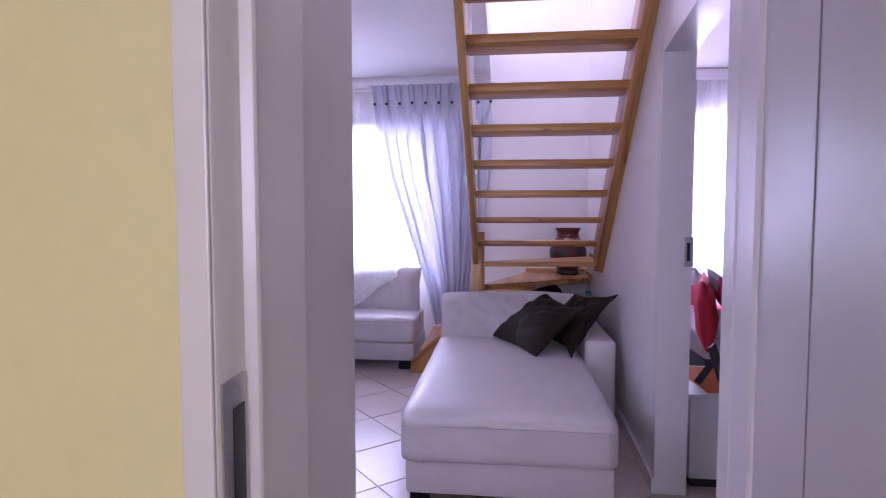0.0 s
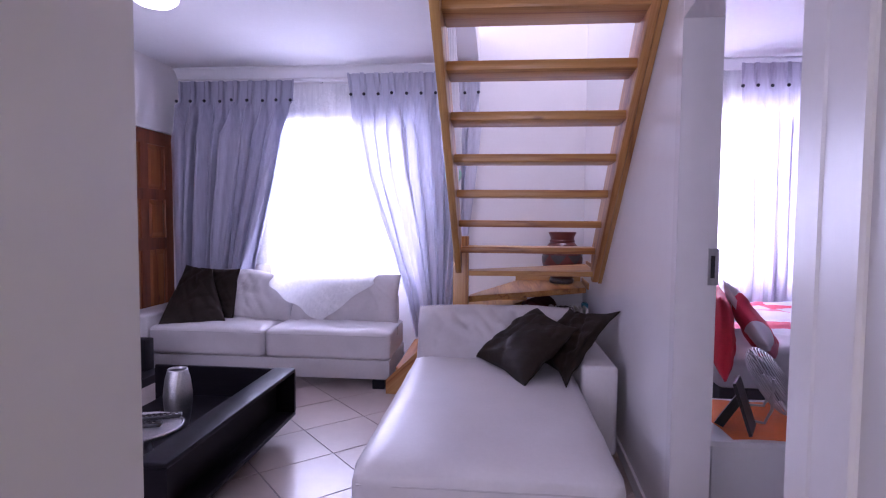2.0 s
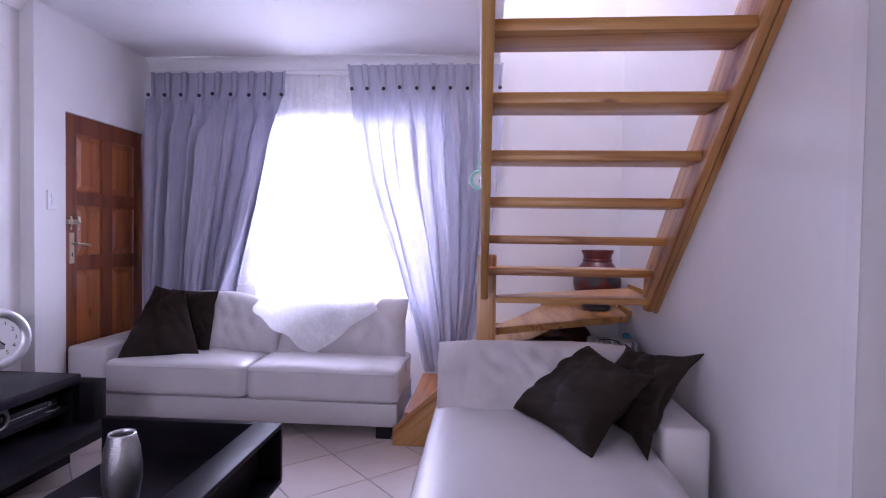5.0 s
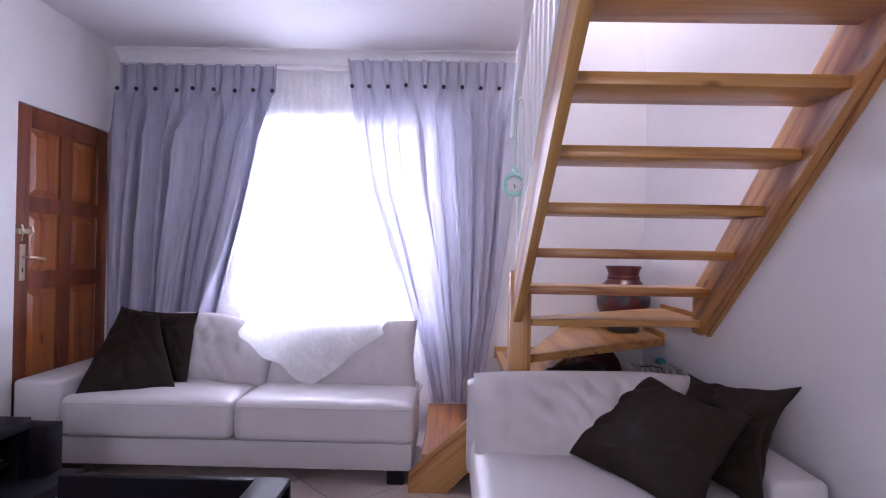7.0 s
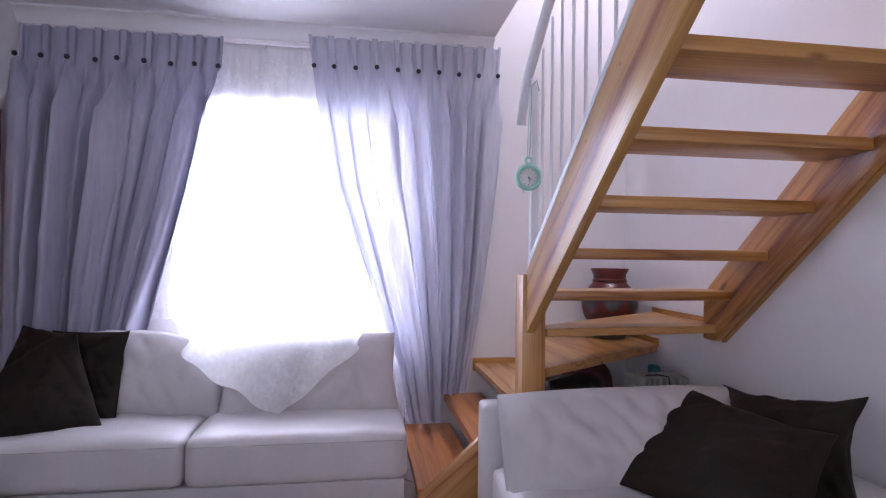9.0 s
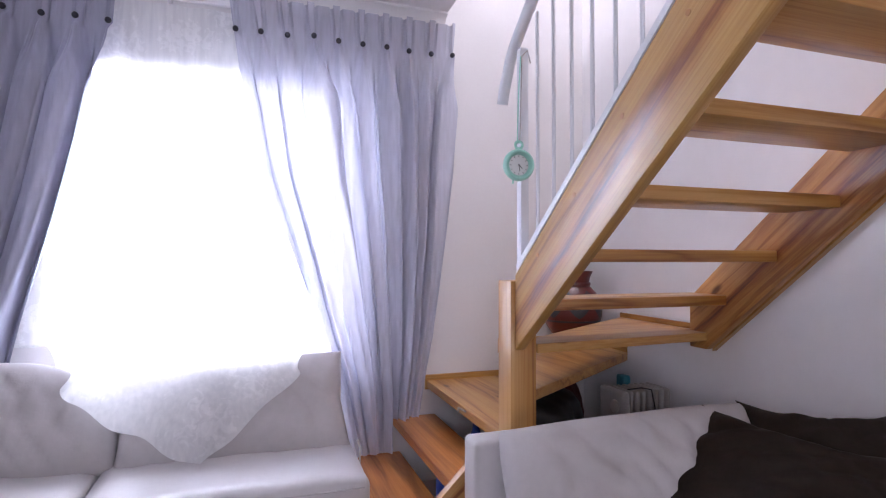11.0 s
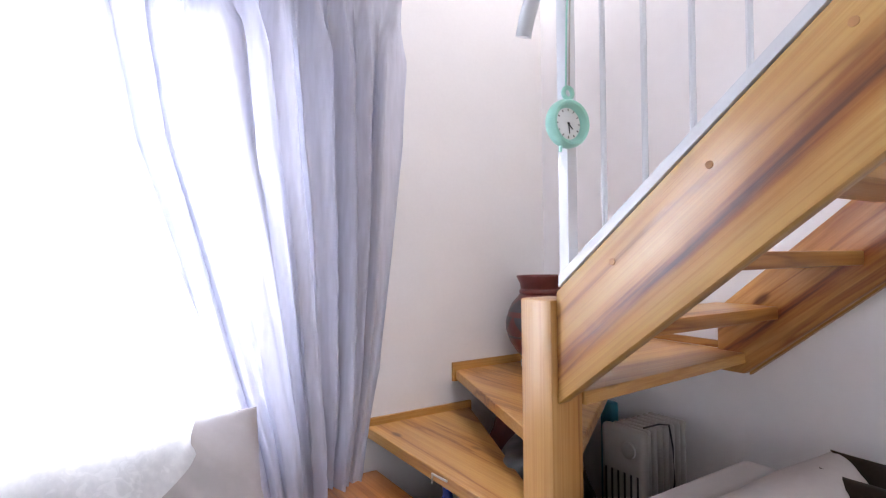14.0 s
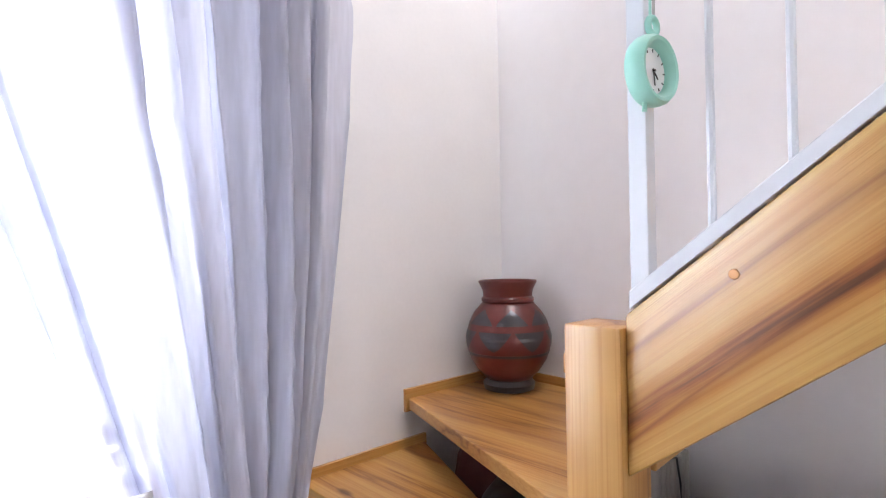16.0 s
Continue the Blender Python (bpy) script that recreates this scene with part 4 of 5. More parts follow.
TX0, TX1, TY0, TY1 = -1.95, -1.105, 2.30, 3.57


for x0, x1, xi in ((TX1 - 0.13, TX1, TX1 - 0.13),):
    part("top_rail", box(x0, x1, TY0, TY1, 0.360, 0.385, 0.008), BLACKWOOD, ct, smooth=True)
    part("lower_rail", box(x0, x1, TY0, TY1, 0.105, 0.128, 0.008), BLACKWOOD, ct, smooth=True)
    part("side_panel", box(xi, xi + 0.02, TY0 + 0.01, TY1 - 0.01, 0.128, 0.360), BLACKWOOD, ct)
    for y in (TY0, TY1 - 0.022):
        part("end_panel", box(x0 + 0.002, x1 - 0.002, y, y + 0.022, 0.128, 0.360), BLACKWOOD, ct)
part("tabletop", box(TX0 + 0.055, TX1 - 0.13, TY0 + 0.01, TY1 - 0.03, 0.185, 0.21, 0.004), BLACKWOOD, ct)
part("end_rail", box(TX0 - 0.01, TX1 - 0.13, TY1 - 0.03, TY1 - 0.004, 0.13, 0.382, 0.004), BLACKWOOD, ct)
part("plinth", box(TX0 + 0.16, TX1 - 0.16, TY0 + 0.12, TY1 - 0.14, 0, 0.185), BLACKWOOD, ct)

va = part("vase", lathe([(0.045, 0), (0.052, 0.004), (0.062, 0.06), (0.075, 0.15), (0.077, 0.21), (0.068, 0.29), (0.054, 0.345), (0.052, 0.355), (0.046, 0.352), (0.050, 0.335), (0.062, 0.28), (0.066, 0.2), (0.04, 0.02)], 40), SILVER, None, smooth="all", at=pose(-1.505, 3.03, 0.21) @ Matrix.Diagonal((0.88, 0.88, 0.86, 1)))
tagged(va, "tapered hammered silver vase on the coffee table", "vase")
cs = thing("cake_stand", (-1.47, 2.68, 0.21), label="round silver pedestal plate holding three remotes", category="stand")
part("plate", lathe([(0.03, 0.125), (0.156, 0.132), (0.170, 0.137), (0.176, 0.147), (0.172, 0.153), (0.165, 0.146), (0.02, 0.142)], 48), SILVER, cs, smooth=True, at=Matrix.Identity(4))
part("pedestal", lathe([(0.075, 0), (0.072, 0.01), (0.05, 0.04), (0.042, 0.075), (0.052, 0.11), (0.07, 0.127)], 36), SILVER, cs, smooth="all", at=Matrix.Identity(4))


def remote(x, y, rz, length, label):
    r = thing("remote_control", (x, y, 0.353), rz, label=label, category="remote", group="remotes on the pedestal plate")
    part("body", box(-length / 2, length / 2, -0.022, 0.022, 0, 0.018, 0.006, 3), BLACKPLASTIC, r, smooth=True, at=Matrix.Identity(4))
    k = 0
    for i in range(int(length / 0.026)):
        for j in (-0.011, 0, 0.011):
            xx = -length / 2 + 0.018 + i * 0.024
            part("key", box(xx - 0.005, xx + 0.005, j - 0.003, j + 0.003, 0.018, 0.0195), STEEL if (i + k) % 4 == 0 else BLACKWOOD, r, at=Matrix.Identity(4))
            k += 1
    return r


remote(-1.46, 2.79, 22, 0.21, "long black remote control with small keys")
remote(-1.47, 2.69, 18, 0.17, "black remote control with silver keys")
remote(-1.50, 2.60, 12, 0.12, "short curved black remote control")

# ---- media unit along the west wall ----
tv = thing("media_unit", (-2.55, 3.0, 0), label="long low black media unit with open shelves", category="media unit")
part("top", box(-2.94, -2.305, 1.60, 3.86, 0.445, 0.495, 0.004), BLACKWOOD, tv, smooth=True)
part("side_panel", box(-2.94, -2.315, 3.81, 3.855, 0.24, 0.445), BLACKWOOD, tv)
part("side_panel", box(-2.94, -2.315, 1.62, 1.66, 0.24, 0.445), BLACKWOOD, tv)
part("divider", box(-2.94, -2.33, 2.45, 2.48, 0.24, 0.445), BLACKWOOD, tv)
part("shelf", box(-2.94, -2.33, 1.66, 3.81, 0.315, 0.335), BLACKWOOD, tv)
part("back_panel", box(-2.945, -2.90, 1.62, 3.85, 0.06, 0.445), BLACKWOOD, tv)
part("base_slab", box(-2.94, -2.14, 1.55, 3.96, 0.185, 0.24, 0.005), BLACKWOOD, tv, smooth=True)
part("plinth", box(-2.90, -2.40, 1.65, 3.9, 0, 0.185), BLACKWOOD, tv)
part("end_box", box(-2.90, -2.235, 3.862, 3.955, 0.24, 0.45, 0.004), BLACKWOOD, tv, smooth=True)


def loudspeaker(y):
    sp_ = thing("speaker", (-2.36, y, 0.335), label="small black speaker with two round cones", category="speaker", group="speakers in the media unit")
    part("cabinet", box(-2.52, -2.36, y - 0.094, y + 0.094, 0.335, 0.440, 0.006), BLACKPLASTIC, sp_, smooth=True)
    for dy in (-0.047, 0.047):
        m = Matrix.Translation((-2.359, y + dy, 0.387)) @ Matrix.Rotation(radians(90), 4, 'Y')
        co_ = part("cone", lathe([(0.040, 0), (0.035, 0.003), (0.014, -0.008), (0.012, 0.002), (0.001, 0.004)], 24, m), BLACKPLASTIC, sp_, smooth="all")
        part("trim_ring", lathe([(0.046, 0), (0.045, 0.004), (0.041, 0.004), (0.040, 0)], 24, m), STEEL, co_, "thin silver ring", smooth="all")


loudspeaker(3.385)
loudspeaker(3.19)
pl_ = thing("disc_player", (-2.55, 3.58, 0.335), label="flat silver-trimmed disc player on the shelf", category="disc player")
part("case", box(-2.80, -2.38, 3.49, 3.79, 0.335, 0.385, 0.004), BLACKPLASTIC, pl_)
part("front_trim", box(-2.38, -2.377, 3.495, 3.785, 0.358, 0.361), STEEL, pl_)
part("knob", lathe([(0.012, 0), (0.011, 0.008)], 14, Matrix.Translation((-2.38, 3.73, 0.372)) @ Matrix.Rotation(radians(90), 4, 'Y')), STEEL, pl_)
part("cable", tube([(-2.37, 3.70, 0.337), (-2.345, 3.74, 0.342), (-2.36, 3.78, 0.34), (-2.40, 3.795, 0.337)], 0.003, 6), STEEL, pl_, "thin grey lead", smooth=True)


def text(name, words, size, m, material, parent=None):
    cu = bpy.data.curves.new(name, 'FONT')
    cu.body, cu.size, cu.align_x, cu.align_y, cu.extrude = words, size, 'CENTER', 'CENTER', 0.0004
    tmp = bpy.data.objects.new(name, cu)
    scene.collection.objects.link(tmp)
    me = bpy.data.meshes.new_from_object(tmp.evaluated_get(bpy.context.evaluated_depsgraph_get()))
    bpy.data.objects.remove(tmp)
    me.materials.append(material)
    ob = new(name, me)
    ob.parent = parent
    ob.matrix_basis = m
    return ob


def dial(name, at, rim, r, rim_mat, face_mat, label, numbers, hour, minute, depth=0.045, digital=False):
    """A round clock; its local z is the way it faces."""
    c = new(name)
    c.matrix_basis = at
    PLACE[c] = at.copy()
    tagged(c, label, "clock")
    I = Matrix.Identity(4)
    part("rim", lathe([(r - 0.004, -depth), (r, -depth * 0.75), (r + 0.0006, -depth * 0.4), (r - rim * 0.06, -0.004), (r - rim * 0.3, 0.003), (r - rim * 0.6, 0.002), (r - rim * 0.85, -0.004), (r - rim, -0.010), (r - rim - 0.002, -depth)], 56), rim_mat, c, smooth=True, at=I)
    part("face", lathe([(r - rim, -0.014), (0.001, -0.013)], 48), face_mat, c, at=I)
    ri = r - rim
    if numbers:
        for k in range(1, 13):
            a = math.radians(90 - 30 * k)
            text("numeral", str(k), ri * 0.27, Matrix.Translation((ri * 0.78 * math.cos(a), ri * 0.78 * math.sin(a), -0.0125)), BLACKPLASTIC, c)
    else:
        for k in range(12):
            a = math.radians(30 * k)
            part("tick", box(-0.001, 0.001, ri * 0.78, ri * 0.92, -0.0125, -0.0118), BLACKPLASTIC, c, at=Matrix.Rotation(-a, 4, 'Z'))
    for nm, deg, ln, w in (("hour_hand", hour, ri * 0.45, ri * 0.035), ("minute_hand", minute, ri * 0.62, ri * 0.025)):
        part(nm, box(-w, w, -ri * 0.1, ln, -0.0115, -0.0105), BLACKPLASTIC, c, at=Matrix.Rotation(math.radians(-deg), 4, 'Z'))
    part("hub", lathe([(ri * 0.06, -0.0115), (ri * 0.05, -0.008)], 16), BLACKPLASTIC, c, at=I)
    if digital:
        part("display", box(-ri * 0.40, ri * 0.30, -ri * 0.50, -ri * 0.22, -0.0128, -0.0120), mat("lcd_grey", (0.25, 0.27, 0.26), 0.3), c, at=I)
    return c


# big silver clock standing on the unit, leaning on the wall
dial("wall_clock", pose(-2.775, 3.86, 0.662, 82, 0, 66), 0.050, 0.165, BRUSHED, FACE, "large round silver clock with black numerals leaning on the wall", True, 136, 182, 0.05, True)
sc = dial("alarm_clock", pose(-2.50, 3.45, 0.530, 85, 0, 42), 0.009, 0.034, BLUE, FACE, "small round blue alarm clock on the media unit", False, 200, 60, 0.04)
dk = thing("docking_stand", (-2.54, 3.34, 0.495), label="white plastic stand with a crossbar beside the alarm clock", category="stand")
part("foot", box(-2.60, -2.46, 3.28, 3.37, 0.495, 0.515, 0.005), WHITEPL, dk)
part("upright", box(-2.55, -2.53, 3.325, 3.36, 0.515, 0.70, 0.004), WHITEPL, dk)
part("crossbar", prism([(-2.60, 3.30), (-2.50, 3.375), (-2.51, 3.39), (-2.61, 3.315)], 'z', 0.645, 0.665, 0.003), WHITEPL, dk)

# ---- pot, hanging clock, heater and clutter by the stairs ----
pot = thing("clay_pot", (0.605, 5.150, 0.733), label="burnished red clay pot with graphite triangles on the stair", category="pot")
I4 = Matrix.Identity(4)
GROW = Matrix.Diagonal((1.43, 1.43, 1.30, 1))
PROF = [(0.055, 0), (0.068, 0.005), (0.071, 0.022), (0.062, 0.036)]
part("foot_ring", lathe(PROF, 40), GRAPHITE, pot, smooth=True, at=GROW)
BODY = [(0.060, 0.034), (0.083, 0.06), (0.104, 0.095), (0.115, 0.135), (0.116, 0.165), (0.108, 0.20), (0.092, 0.235), (0.074, 0.258), (0.068, 0.266)]
part("body", lathe(BODY, 48), CLAY, pot, smooth="all", at=GROW)
part("neck", lathe([(0.067, 0.262), (0.072, 0.268), (0.072, 0.276), (0.067, 0.282), (0.069, 0.30), (0.080, 0.325), (0.079, 0.329), (0.074, 0.327), (0.064, 0.30), (0.060, 0.27)], 44), CLAY, pot, smooth=True, at=GROW)


def band_radius(z):
    for (ra_, za), (rb_, zb) in zip(BODY, BODY[1:]):
        if za <= z <= zb:
            return ra_ + (rb_ - ra_) * (z - za) / (zb - za)
    return BODY[-1][0]


def triangle(a0, half, z0, z1, up_):
    bm = bmesh.new()
    n = 8
    g = []
    for i in range(n + 1):
        row = []
        for j in range(-4, 5):
            k = i / n
            w = half * ((1 - k ** 1.4) if up_ else k ** 0.7)
            z = z0 + (z1 - z0) * k
            a = a0 + w * j / 4
            r = band_radius(z) + 0.0012
            row.append(bm.verts.new((r * math.cos(a), r * math.sin(a), z)))
        g.append(row)
    for i in range(n):
        for j in range(8):
            bm.faces.new((g[i][j], g[i + 1][j], g[i + 1][j + 1], g[i][j + 1]))
    return bm


for k in range(7):
    a = 2 * math.pi * k / 7 + 0.35
    part("glaze_triangle", triangle(a, 0.40, 0.203, 0.248, True), GRAPHITE, pot, smooth="all", at=GROW)
    part("glaze_triangle", triangle(a + 0.45, 0.42, 0.130, 0.185, False), GRAPHITE, pot, smooth="all", at=GROW)
part("graphite_band", lathe([(band_radius(0.112) + 0.001, 0.112), (band_radius(0.120) + 0.001, 0.120)], 48), GRAPHITE, pot, at=GROW)

hc = dial("hanging_clock", pose(-0.236, 4.135, 1.555, 90, 0, -5), 0.019, 0.056, MINT, FACE, "mint green bathroom clock hanging from the railing by a cord", False, 135, 172, 0.03)
part("loop", tube([(0.013 * math.cos(a), 0.070 + 0.013 * math.sin(a), -0.012) for a in [2 * math.pi * i / 16 for i in range(16)]], 0.0055, 8, True), MINT, hc, smooth="all", at=I4)
part("foot_stub", tube([(-0.02, -0.052, -0.015), (-0.022, -0.066, -0.015)], 0.004, 8), MINT, hc, smooth=True, at=I4)
part("cord", tube([(-0.006, 0.082, -0.012), (-0.001, 0.25, -0.012), (0.006, 0.385, -0.008)], 0.0022, 6), MINT, hc, smooth=True, at=I4)
part("cord", tube([(0.004, 0.082, -0.012), (0.008, 0.25, -0.012), (0.010, 0.385, -0.008)], 0.0022, 6), CREAM, hc, smooth=True, at=I4)
part("cord_bow", tube([(0.010, 0.385, -0.008), (0.028, 0.405, 0.0), (0.034, 0.38, 0.002), (0.040, 0.36, 0.0)], 0.003, 6), CREAM, hc, smooth=True, at=I4)

oh = thing("oil_heater", (0.6, 4.62, 0), label="cream oil-filled radiator stored under the stairs", category="heater")
for k in range(7):
    x = 0.51 + 0.034 * k
    part("fin", box(x - 0.011, x + 0.011, 4.50, 4.66, 0.06, 0.625, 0.010, 3), CREAM, oh, smooth=True)
cover = part("end_cover", box(0.452, 0.492, 4.485, 4.675, 0.07, 0.628, 0.018, 4), CREAM, oh, smooth=True)
for k in range(6):
    y = 4.510 + 0.028 * k
    part("vent_slot", box(0.4505, 0.456, y - 0.004, y + 0.004, 0.14, 0.47), BLACKPLASTIC, cover)
part("thermostat_knob", lathe([(0.030, 0), (0.029, 0.008), (0.022, 0.012), (0.004, 0.012)], 20, Matrix.Translation((0.452, 4.545, 0.555)) @ Matrix.Rotation(radians(-90), 4, 'Y')), CREAM, cover, "round cream thermostat knob", smooth=True)
part("cable", tube([(0.50, 4.52, 0.632), (0.56, 4.50, 0.640), (0.61, 4.494, 0.630), (0.625, 4.49, 0.55), (0.63, 4.488, 0.42), (0.60, 4.487, 0.30)], 0.0035, 6), BLACKPLASTIC, oh, "black mains lead", smooth=True)
part("core", box(0.495, 0.715, 4.56, 4.60, 0.08, 0.12), CREAM, oh)
part("core", box(0.495, 0.715, 4.56, 4.60, 0.57, 0.605), CREAM, oh)
for x in (0.51, 0.70):
    part("foot", box(x - 0.02, x + 0.02, 4.46, 4.70, 0, 0.06, 0.006), BLACKPLASTIC, oh)


def bag(x, y, w, h, d, material, label, seed):
    b_ = part("bag", pillow(w, h, d, Matrix.Identity(4), 0.0, 18, 0.03, seed, 0.4), material, None, smooth="all", at=pose(x, y, h / 2 * 0.93, 0, 0, seed * 13))
    return tagged(b_, label, "bag")


bag(0.20, 4.74, 0.46, 0.62, 0.36, BLACKPLASTIC, "black plastic bag stored under the stairs", 3)
bag(0.40, 5.02, 0.44, 0.66, 0.3, mat("maroon_cloth", (0.09, 0.012, 0.015), 0.7, bump=0.2, scale=80, vary=0.3), "dark red cloth bag under the stairs", 5)
bag(-0.05, 5.02, 0.3, 0.30, 0.24, BLACKPLASTIC, "black bag on the floor under the treads", 8)
tb = part("storage_tub", box(0.735, 0.782, 4.86, 4.93, 0, 0.610, 0.012, 3), TEAL, smooth=True)
tagged(tb, "teal plastic tub under the stairs", "tub")


def bottle(x, y, h, material, label):
    b_ = thing("bottle", (x, y, 0), label=label, category="bottle", group="bottles under the stairs")
    part("body", lathe([(0.045, 0), (0.05, 0.01), (0.05, h * 0.65), (0.018, h * 0.82), (0.018, h * 0.9)], 20, Matrix.Translation((x, y, 0))), material, b_, smooth=True)
    part("cap", lathe([(0.022, h * 0.9), (0.022, h)], 16, Matrix.Translation((x, y, 0))), WHITEPL, b_)


bottle(-0.27, 4.62, 0.28, BLUE, "blue plastic bottle under the stairs")
bottle(-0.26, 4.84, 0.32, BLUE, "blue plastic bottle under the stairs")
bottle(-0.09, 4.90, 0.49, BLUE, "blue plastic bottle under the stairs")
bottle(0.0, 4.80, 0.47, BLACKPLASTIC, "dark plastic bottle under the stairs")

# ---- ceiling lamp ----
lp = thing("ceiling_lamp", (-1.985, 3.65, 2.6), label="round opal glass ceiling lamp", category="lamp")
part("base", lathe([(0.14, 2.6), (0.14, 2.575)], 32, Matrix.Translation((-1.985, 3.65, 0))), WHITEPL, lp)
part("shade", lathe([(0.135, 2.575), (0.13, 2.55), (0.10, 2.525), (0.05, 2.512), (0.005, 2.51)], 32, Matrix.Translation((-1.985, 3.65, 0))), LAMPGLASS, lp, smooth="all")

# ---- bedroom ----
be = thing("bed", (2.0, 4.2, 0), label="made double bed under a red and white duvet", category="bed")
part("base", box(1.22, 3.35, 3.42, 4.92, 0.06, 0.395, 0.01), DARKBASE, be)
part("mattress", box(1.20, 3.37, 3.40, 4.94, 0.397, 0.55, 0.04, 3), WHITECLOTH, be, smooth=True)


def duvet(u, v):
    x = 1.45 + 1.95 * u
    s = (v - 0.0) * 2.3
    over = 0.23
    if s < over:
        y, z = 3.37, 0.41 + s
    else:
        y, z = 3.37 + (s - over), 0.64
    if s > over + 1.58:
        y, z = 3.37 + 1.58, 0.64 - (s - over - 1.58)
    k = min(abs(s - over), 0.10) / 0.10
    z -= 0.03 * (1 - k) ** 2
    z += 0.022 * fluff((x * 1.5, y * 2, 0), 2.2, 3) + 0.015 * fluff((x * 3, y * 6, 2), 2, 4) if s >= over else 0
    y += 0.025 * fluff((x * 3, z * 2, 5), 2, 2)
    return (x, y, z)


part("duvet", sheet(60, 60, duvet), DUVET, be, smooth="all")
part("foot", box(1.28, 1.36, 3.46, 3.54, 0, 0.06), BLACKPLASTIC, be)
part("foot", box(2.8, 2.88, 3.46, 3.54, 0, 0.06), BLACKPLASTIC, be)
part("foot", box(2.8, 2.88, 4.8, 4.88, 0, 0.06), BLACKPLASTIC, be)
part("foot", box(1.28, 1.36, 4.8, 4.88, 0, 0.06), BLACKPLASTIC, be)


def bed_pillow(m, material, label, seed):
    ob = part("bed_pillow", pillow(0.54, 0.40, 0.11, Matrix.Identity(4), 0.03, 24, 0.016, seed, 0.5), material, None, smooth="all", at=m)
    return tagged(ob, label, "pillow", "pillows on the bed")


bed_pillow(pose(1.245, 3.50, 0.69, -5, 0, 70), REDCLOTH, "plain red pillow propped at the bed head", 2)
bed_pillow(pose(1.44, 3.54, 0.675, -38, 30, 52), PRINT, "red and white printed pillow on the bed", 6)
bed_pillow(pose(1.50, 4.45, 0.70, -24, 0, 88), PRINT, "red and white printed pillow on the bed", 9)

ns = thing("nightstand", (1.1, 2.8, 0), label="white bedside cabinet with an orange cloth on it", category="nightstand")
part("body", box(0.87, 1.36, 2.60, 3.10, 0.04, 0.418, 0.003), WHITEPL, ns)
part("top", box(0.86, 1.37, 2.59, 3.11, 0.419, 0.441, 0.003), WHITEPL, ns)
part("plinth", box(0.88, 1.35, 2.61, 3.09, 0, 0.04), DARKBASE, ns)
oc = part("orange_cloth", sheet(20, 20, lambda u, v: (0.945 - 0.05 * v + 0.41 * u + 0.01 * math.sin(v * 5), 2.602 + 0.47 * v + 0.012 * math.sin(u * 6), 0.4445 + 0.0015 * math.sin(u * 17) * math.sin(v * 13))), ORANGE, smooth="all")
tagged(oc, "orange cloth spread on the bedside cabinet", "cloth")
oc2 = part("orange_mat", box(1.02, 1.30, 3.13, 3.30, 0, 0.004), ORANGE)
tagged(oc2, "orange mat on the bedroom floor", "mat")
pf = new("photo_frame")
pf.matrix_basis = pose(1.055, 2.69, 0.447, -18, 0, 61)
PLACE[pf] = pf.matrix_basis.copy()
tagged(pf, "black photo frame seen from behind, on its strut", "photo frame")
part("panel", box(-0.075, 0.075, -0.006, 0.006, 0.002, 0.205, 0.002), BLACKPLASTIC, pf, at=I4)
part("strut", prism([(0.006, 0.115), (0.008, 0.155), (0.122, 0.055), (0.095, 0.034)], 'x', -0.03, 0.03), BLACKPLASTIC, pf, at=I4)

fa = new("desk_fan")
fa.matrix_basis = pose(1.20, 2.86, 0.447, 0, 0, 66) @ Matrix.Diagonal((1.2, 1.2, 1.2, 1))
PLACE[fa] = fa.matrix_basis.copy()
tagged(fa, "small chrome desk fan with a round wire cage", "fan")
tilt = pose(0, 0, 0.128, 56, 0, 0)
for s_ in (-1, 1):
    for r, d in ((0.125, 0.008), (0.119, 0.016), (0.112, 0.023), (0.103, 0.029), (0.092, 0.034), (0.080, 0.038), (0.066, 0.041), (0.050, 0.043), (0.03, 0.045)):
        pts = [(r * math.cos(2 * math.pi * i / 28), r * math.sin(2 * math.pi * i / 28), s_ * d) for i in range(28)]
        part("cage_ring", tube(pts, 0.0022, 6, True), STEEL, fa, smooth="all", at=tilt)
    for k in range(12):
        a = 2 * math.pi * k / 12
        part("cage_wire", tube([(r * math.cos(a), r * math.sin(a), s_ * d) for r, d in ((0.02, 0.045), (0.07, 0.040), (0.10, 0.030), (0.125, 0.008))], 0.0013, 5), STEEL, fa, at=tilt)
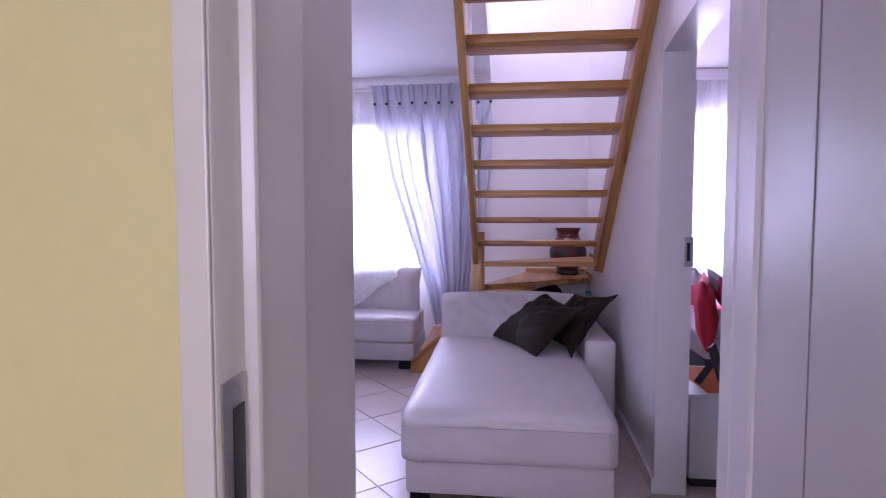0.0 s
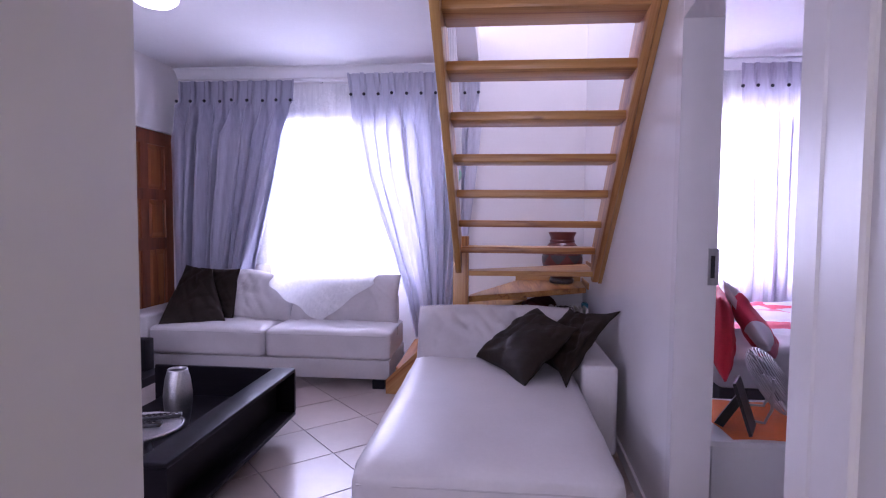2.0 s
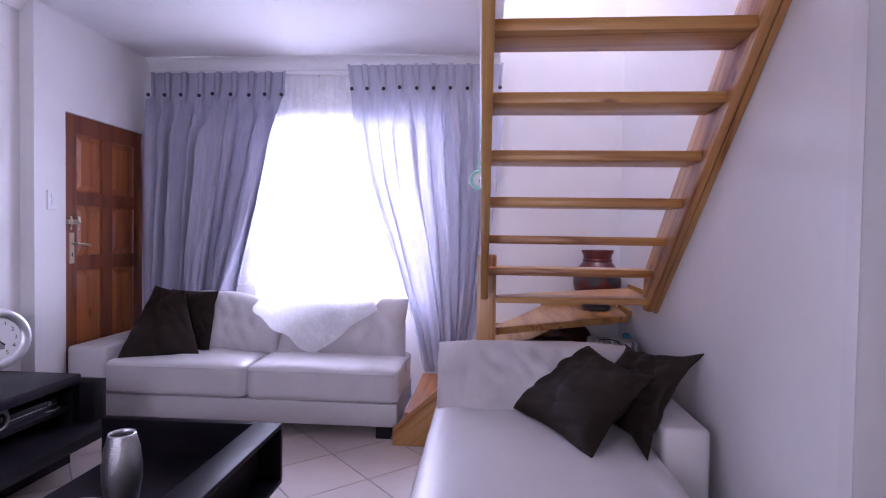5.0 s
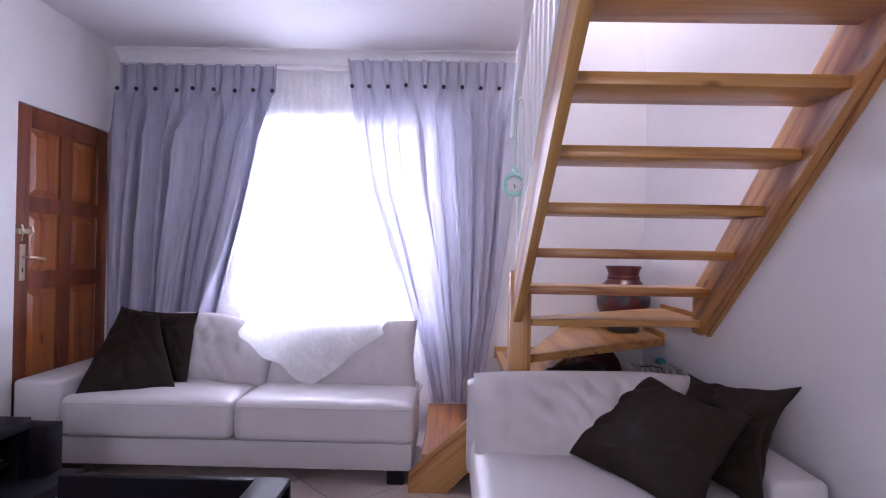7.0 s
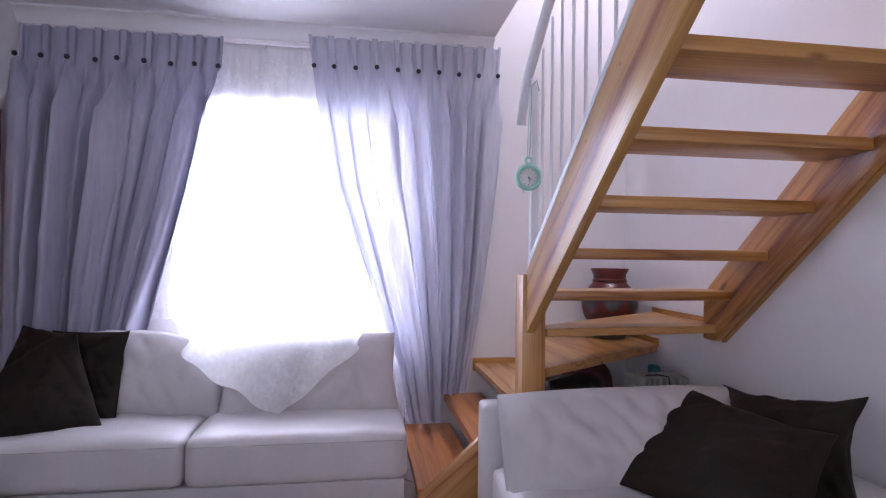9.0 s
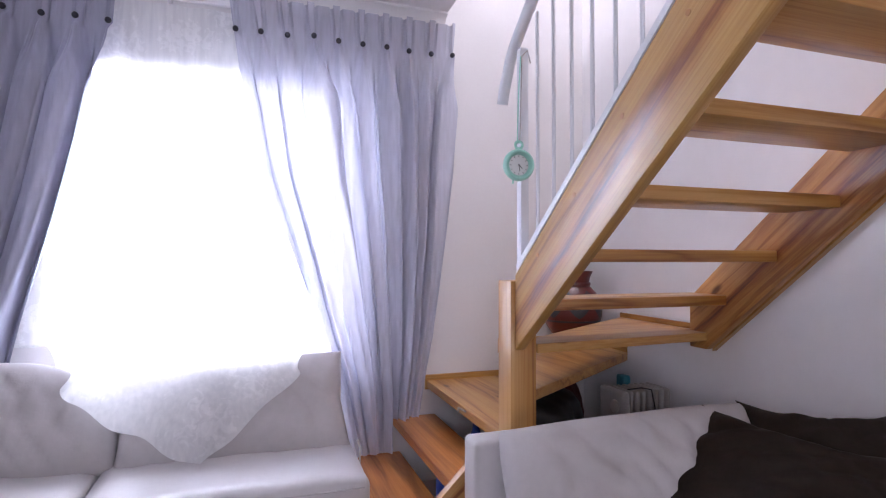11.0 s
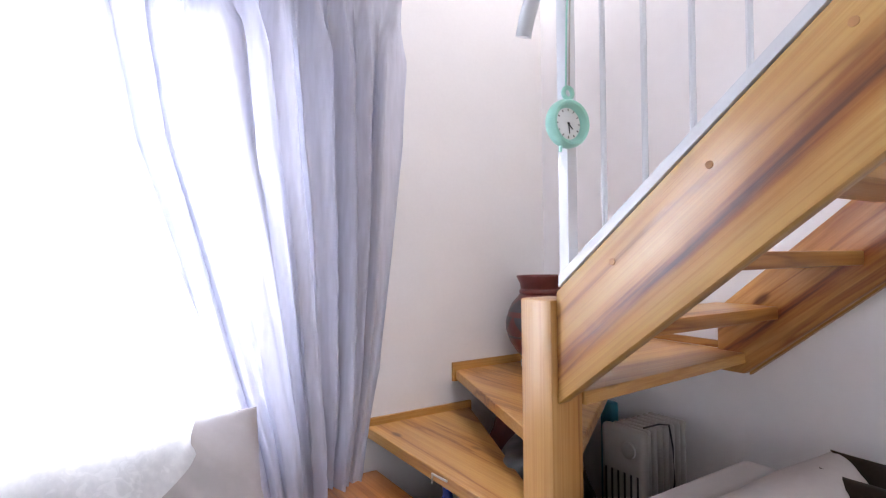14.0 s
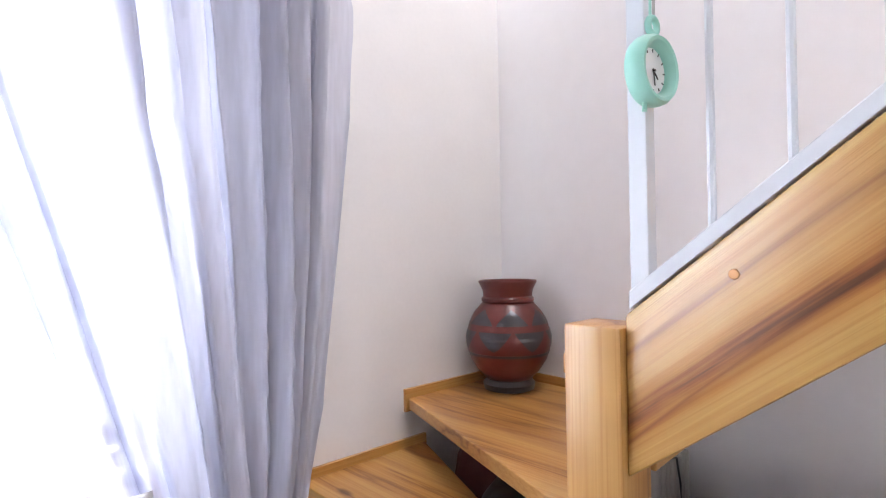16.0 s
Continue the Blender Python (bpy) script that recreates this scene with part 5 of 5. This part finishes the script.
part("motor", lathe([(0.02, -0.045), (0.032, -0.04), (0.032, -0.01), (0.02, 0.0)], 20), STEEL, fa, smooth=True, at=tilt)
for k in range(3):
    part("blade", sheet(6, 4, lambda u, v: (0.02 + 0.085 * u, (v - 0.5) * (0.03 + 0.05 * u), 0.012 + (v - 0.5) * 0.03)), STEEL, fa, smooth="all", at=tilt @ Matrix.Rotation(k * 2.094, 4, 'Z'))
part("stand", tube([(-0.125, 0.0, 0.165), (-0.11, 0.0, 0.06), (-0.10, 0.02, 0.008), (-0.09, 0.07, 0.006), (0.09, 0.07, 0.006), (0.10, 0.02, 0.008), (0.11, 0.0, 0.06), (0.125, 0.0, 0.165)], 0.005, 8), STEEL, fa, smooth=True, at=I4)
part("cable", tube([(0.0, -0.02, 0.12), (-0.03, -0.08, 0.03), (-0.10, -0.09, 0.006), (-0.2, -0.04, 0.006)], 0.003, 6), BLACKPLASTIC, fa, smooth=True, at=I4)
ms = part("computer_mouse", pillow(0.05, 0.028, 0.075, pose(0, 0, 0, 90, 0, 0), 0, 10, 0, 1, 0.5), WHITEPL, None, smooth="all", at=pose(1.29, 2.70, 0.4595))
tagged(ms, "small white plastic gadget on the orange cloth", "gadget")

# ---- floor tiles ----
def tile_mesh():
    h = TW / 2 - 0.003
    bm = box(-h, h, -h, h, -0.006, 0.0, 0.0012, 1)
    me = bpy.data.meshes.new("tile")
    bm.to_mesh(me)
    bm.free()
    me.materials.append(TILE)
    return me


TILE_ME = tile_mesh()
near = []
ca, sa = math.cos(GRID), math.sin(GRID)
for i in range(-20, 21):
    for j in range(-20, 21):
        u, v = (i + 0.5) * TW, (j + 0.5) * TW
        x, y = TILE0.x + u * ca - v * sa, TILE0.y + u * sa + v * ca
        if -3.1 < x < 4.2 and -0.3 < y < 5.5:
            near.append(((x + 0.5) ** 2 + (y - 3.0) ** 2, x, y))
near.sort()
for _, x, y in near[:290]:
    o = new("tile", TILE_ME)
    o.parent = floor
    o.matrix_basis = pose(x, y, random.uniform(-0.0008, 0.0004), 0, 0, math.degrees(GRID) + 90 * random.randrange(4))
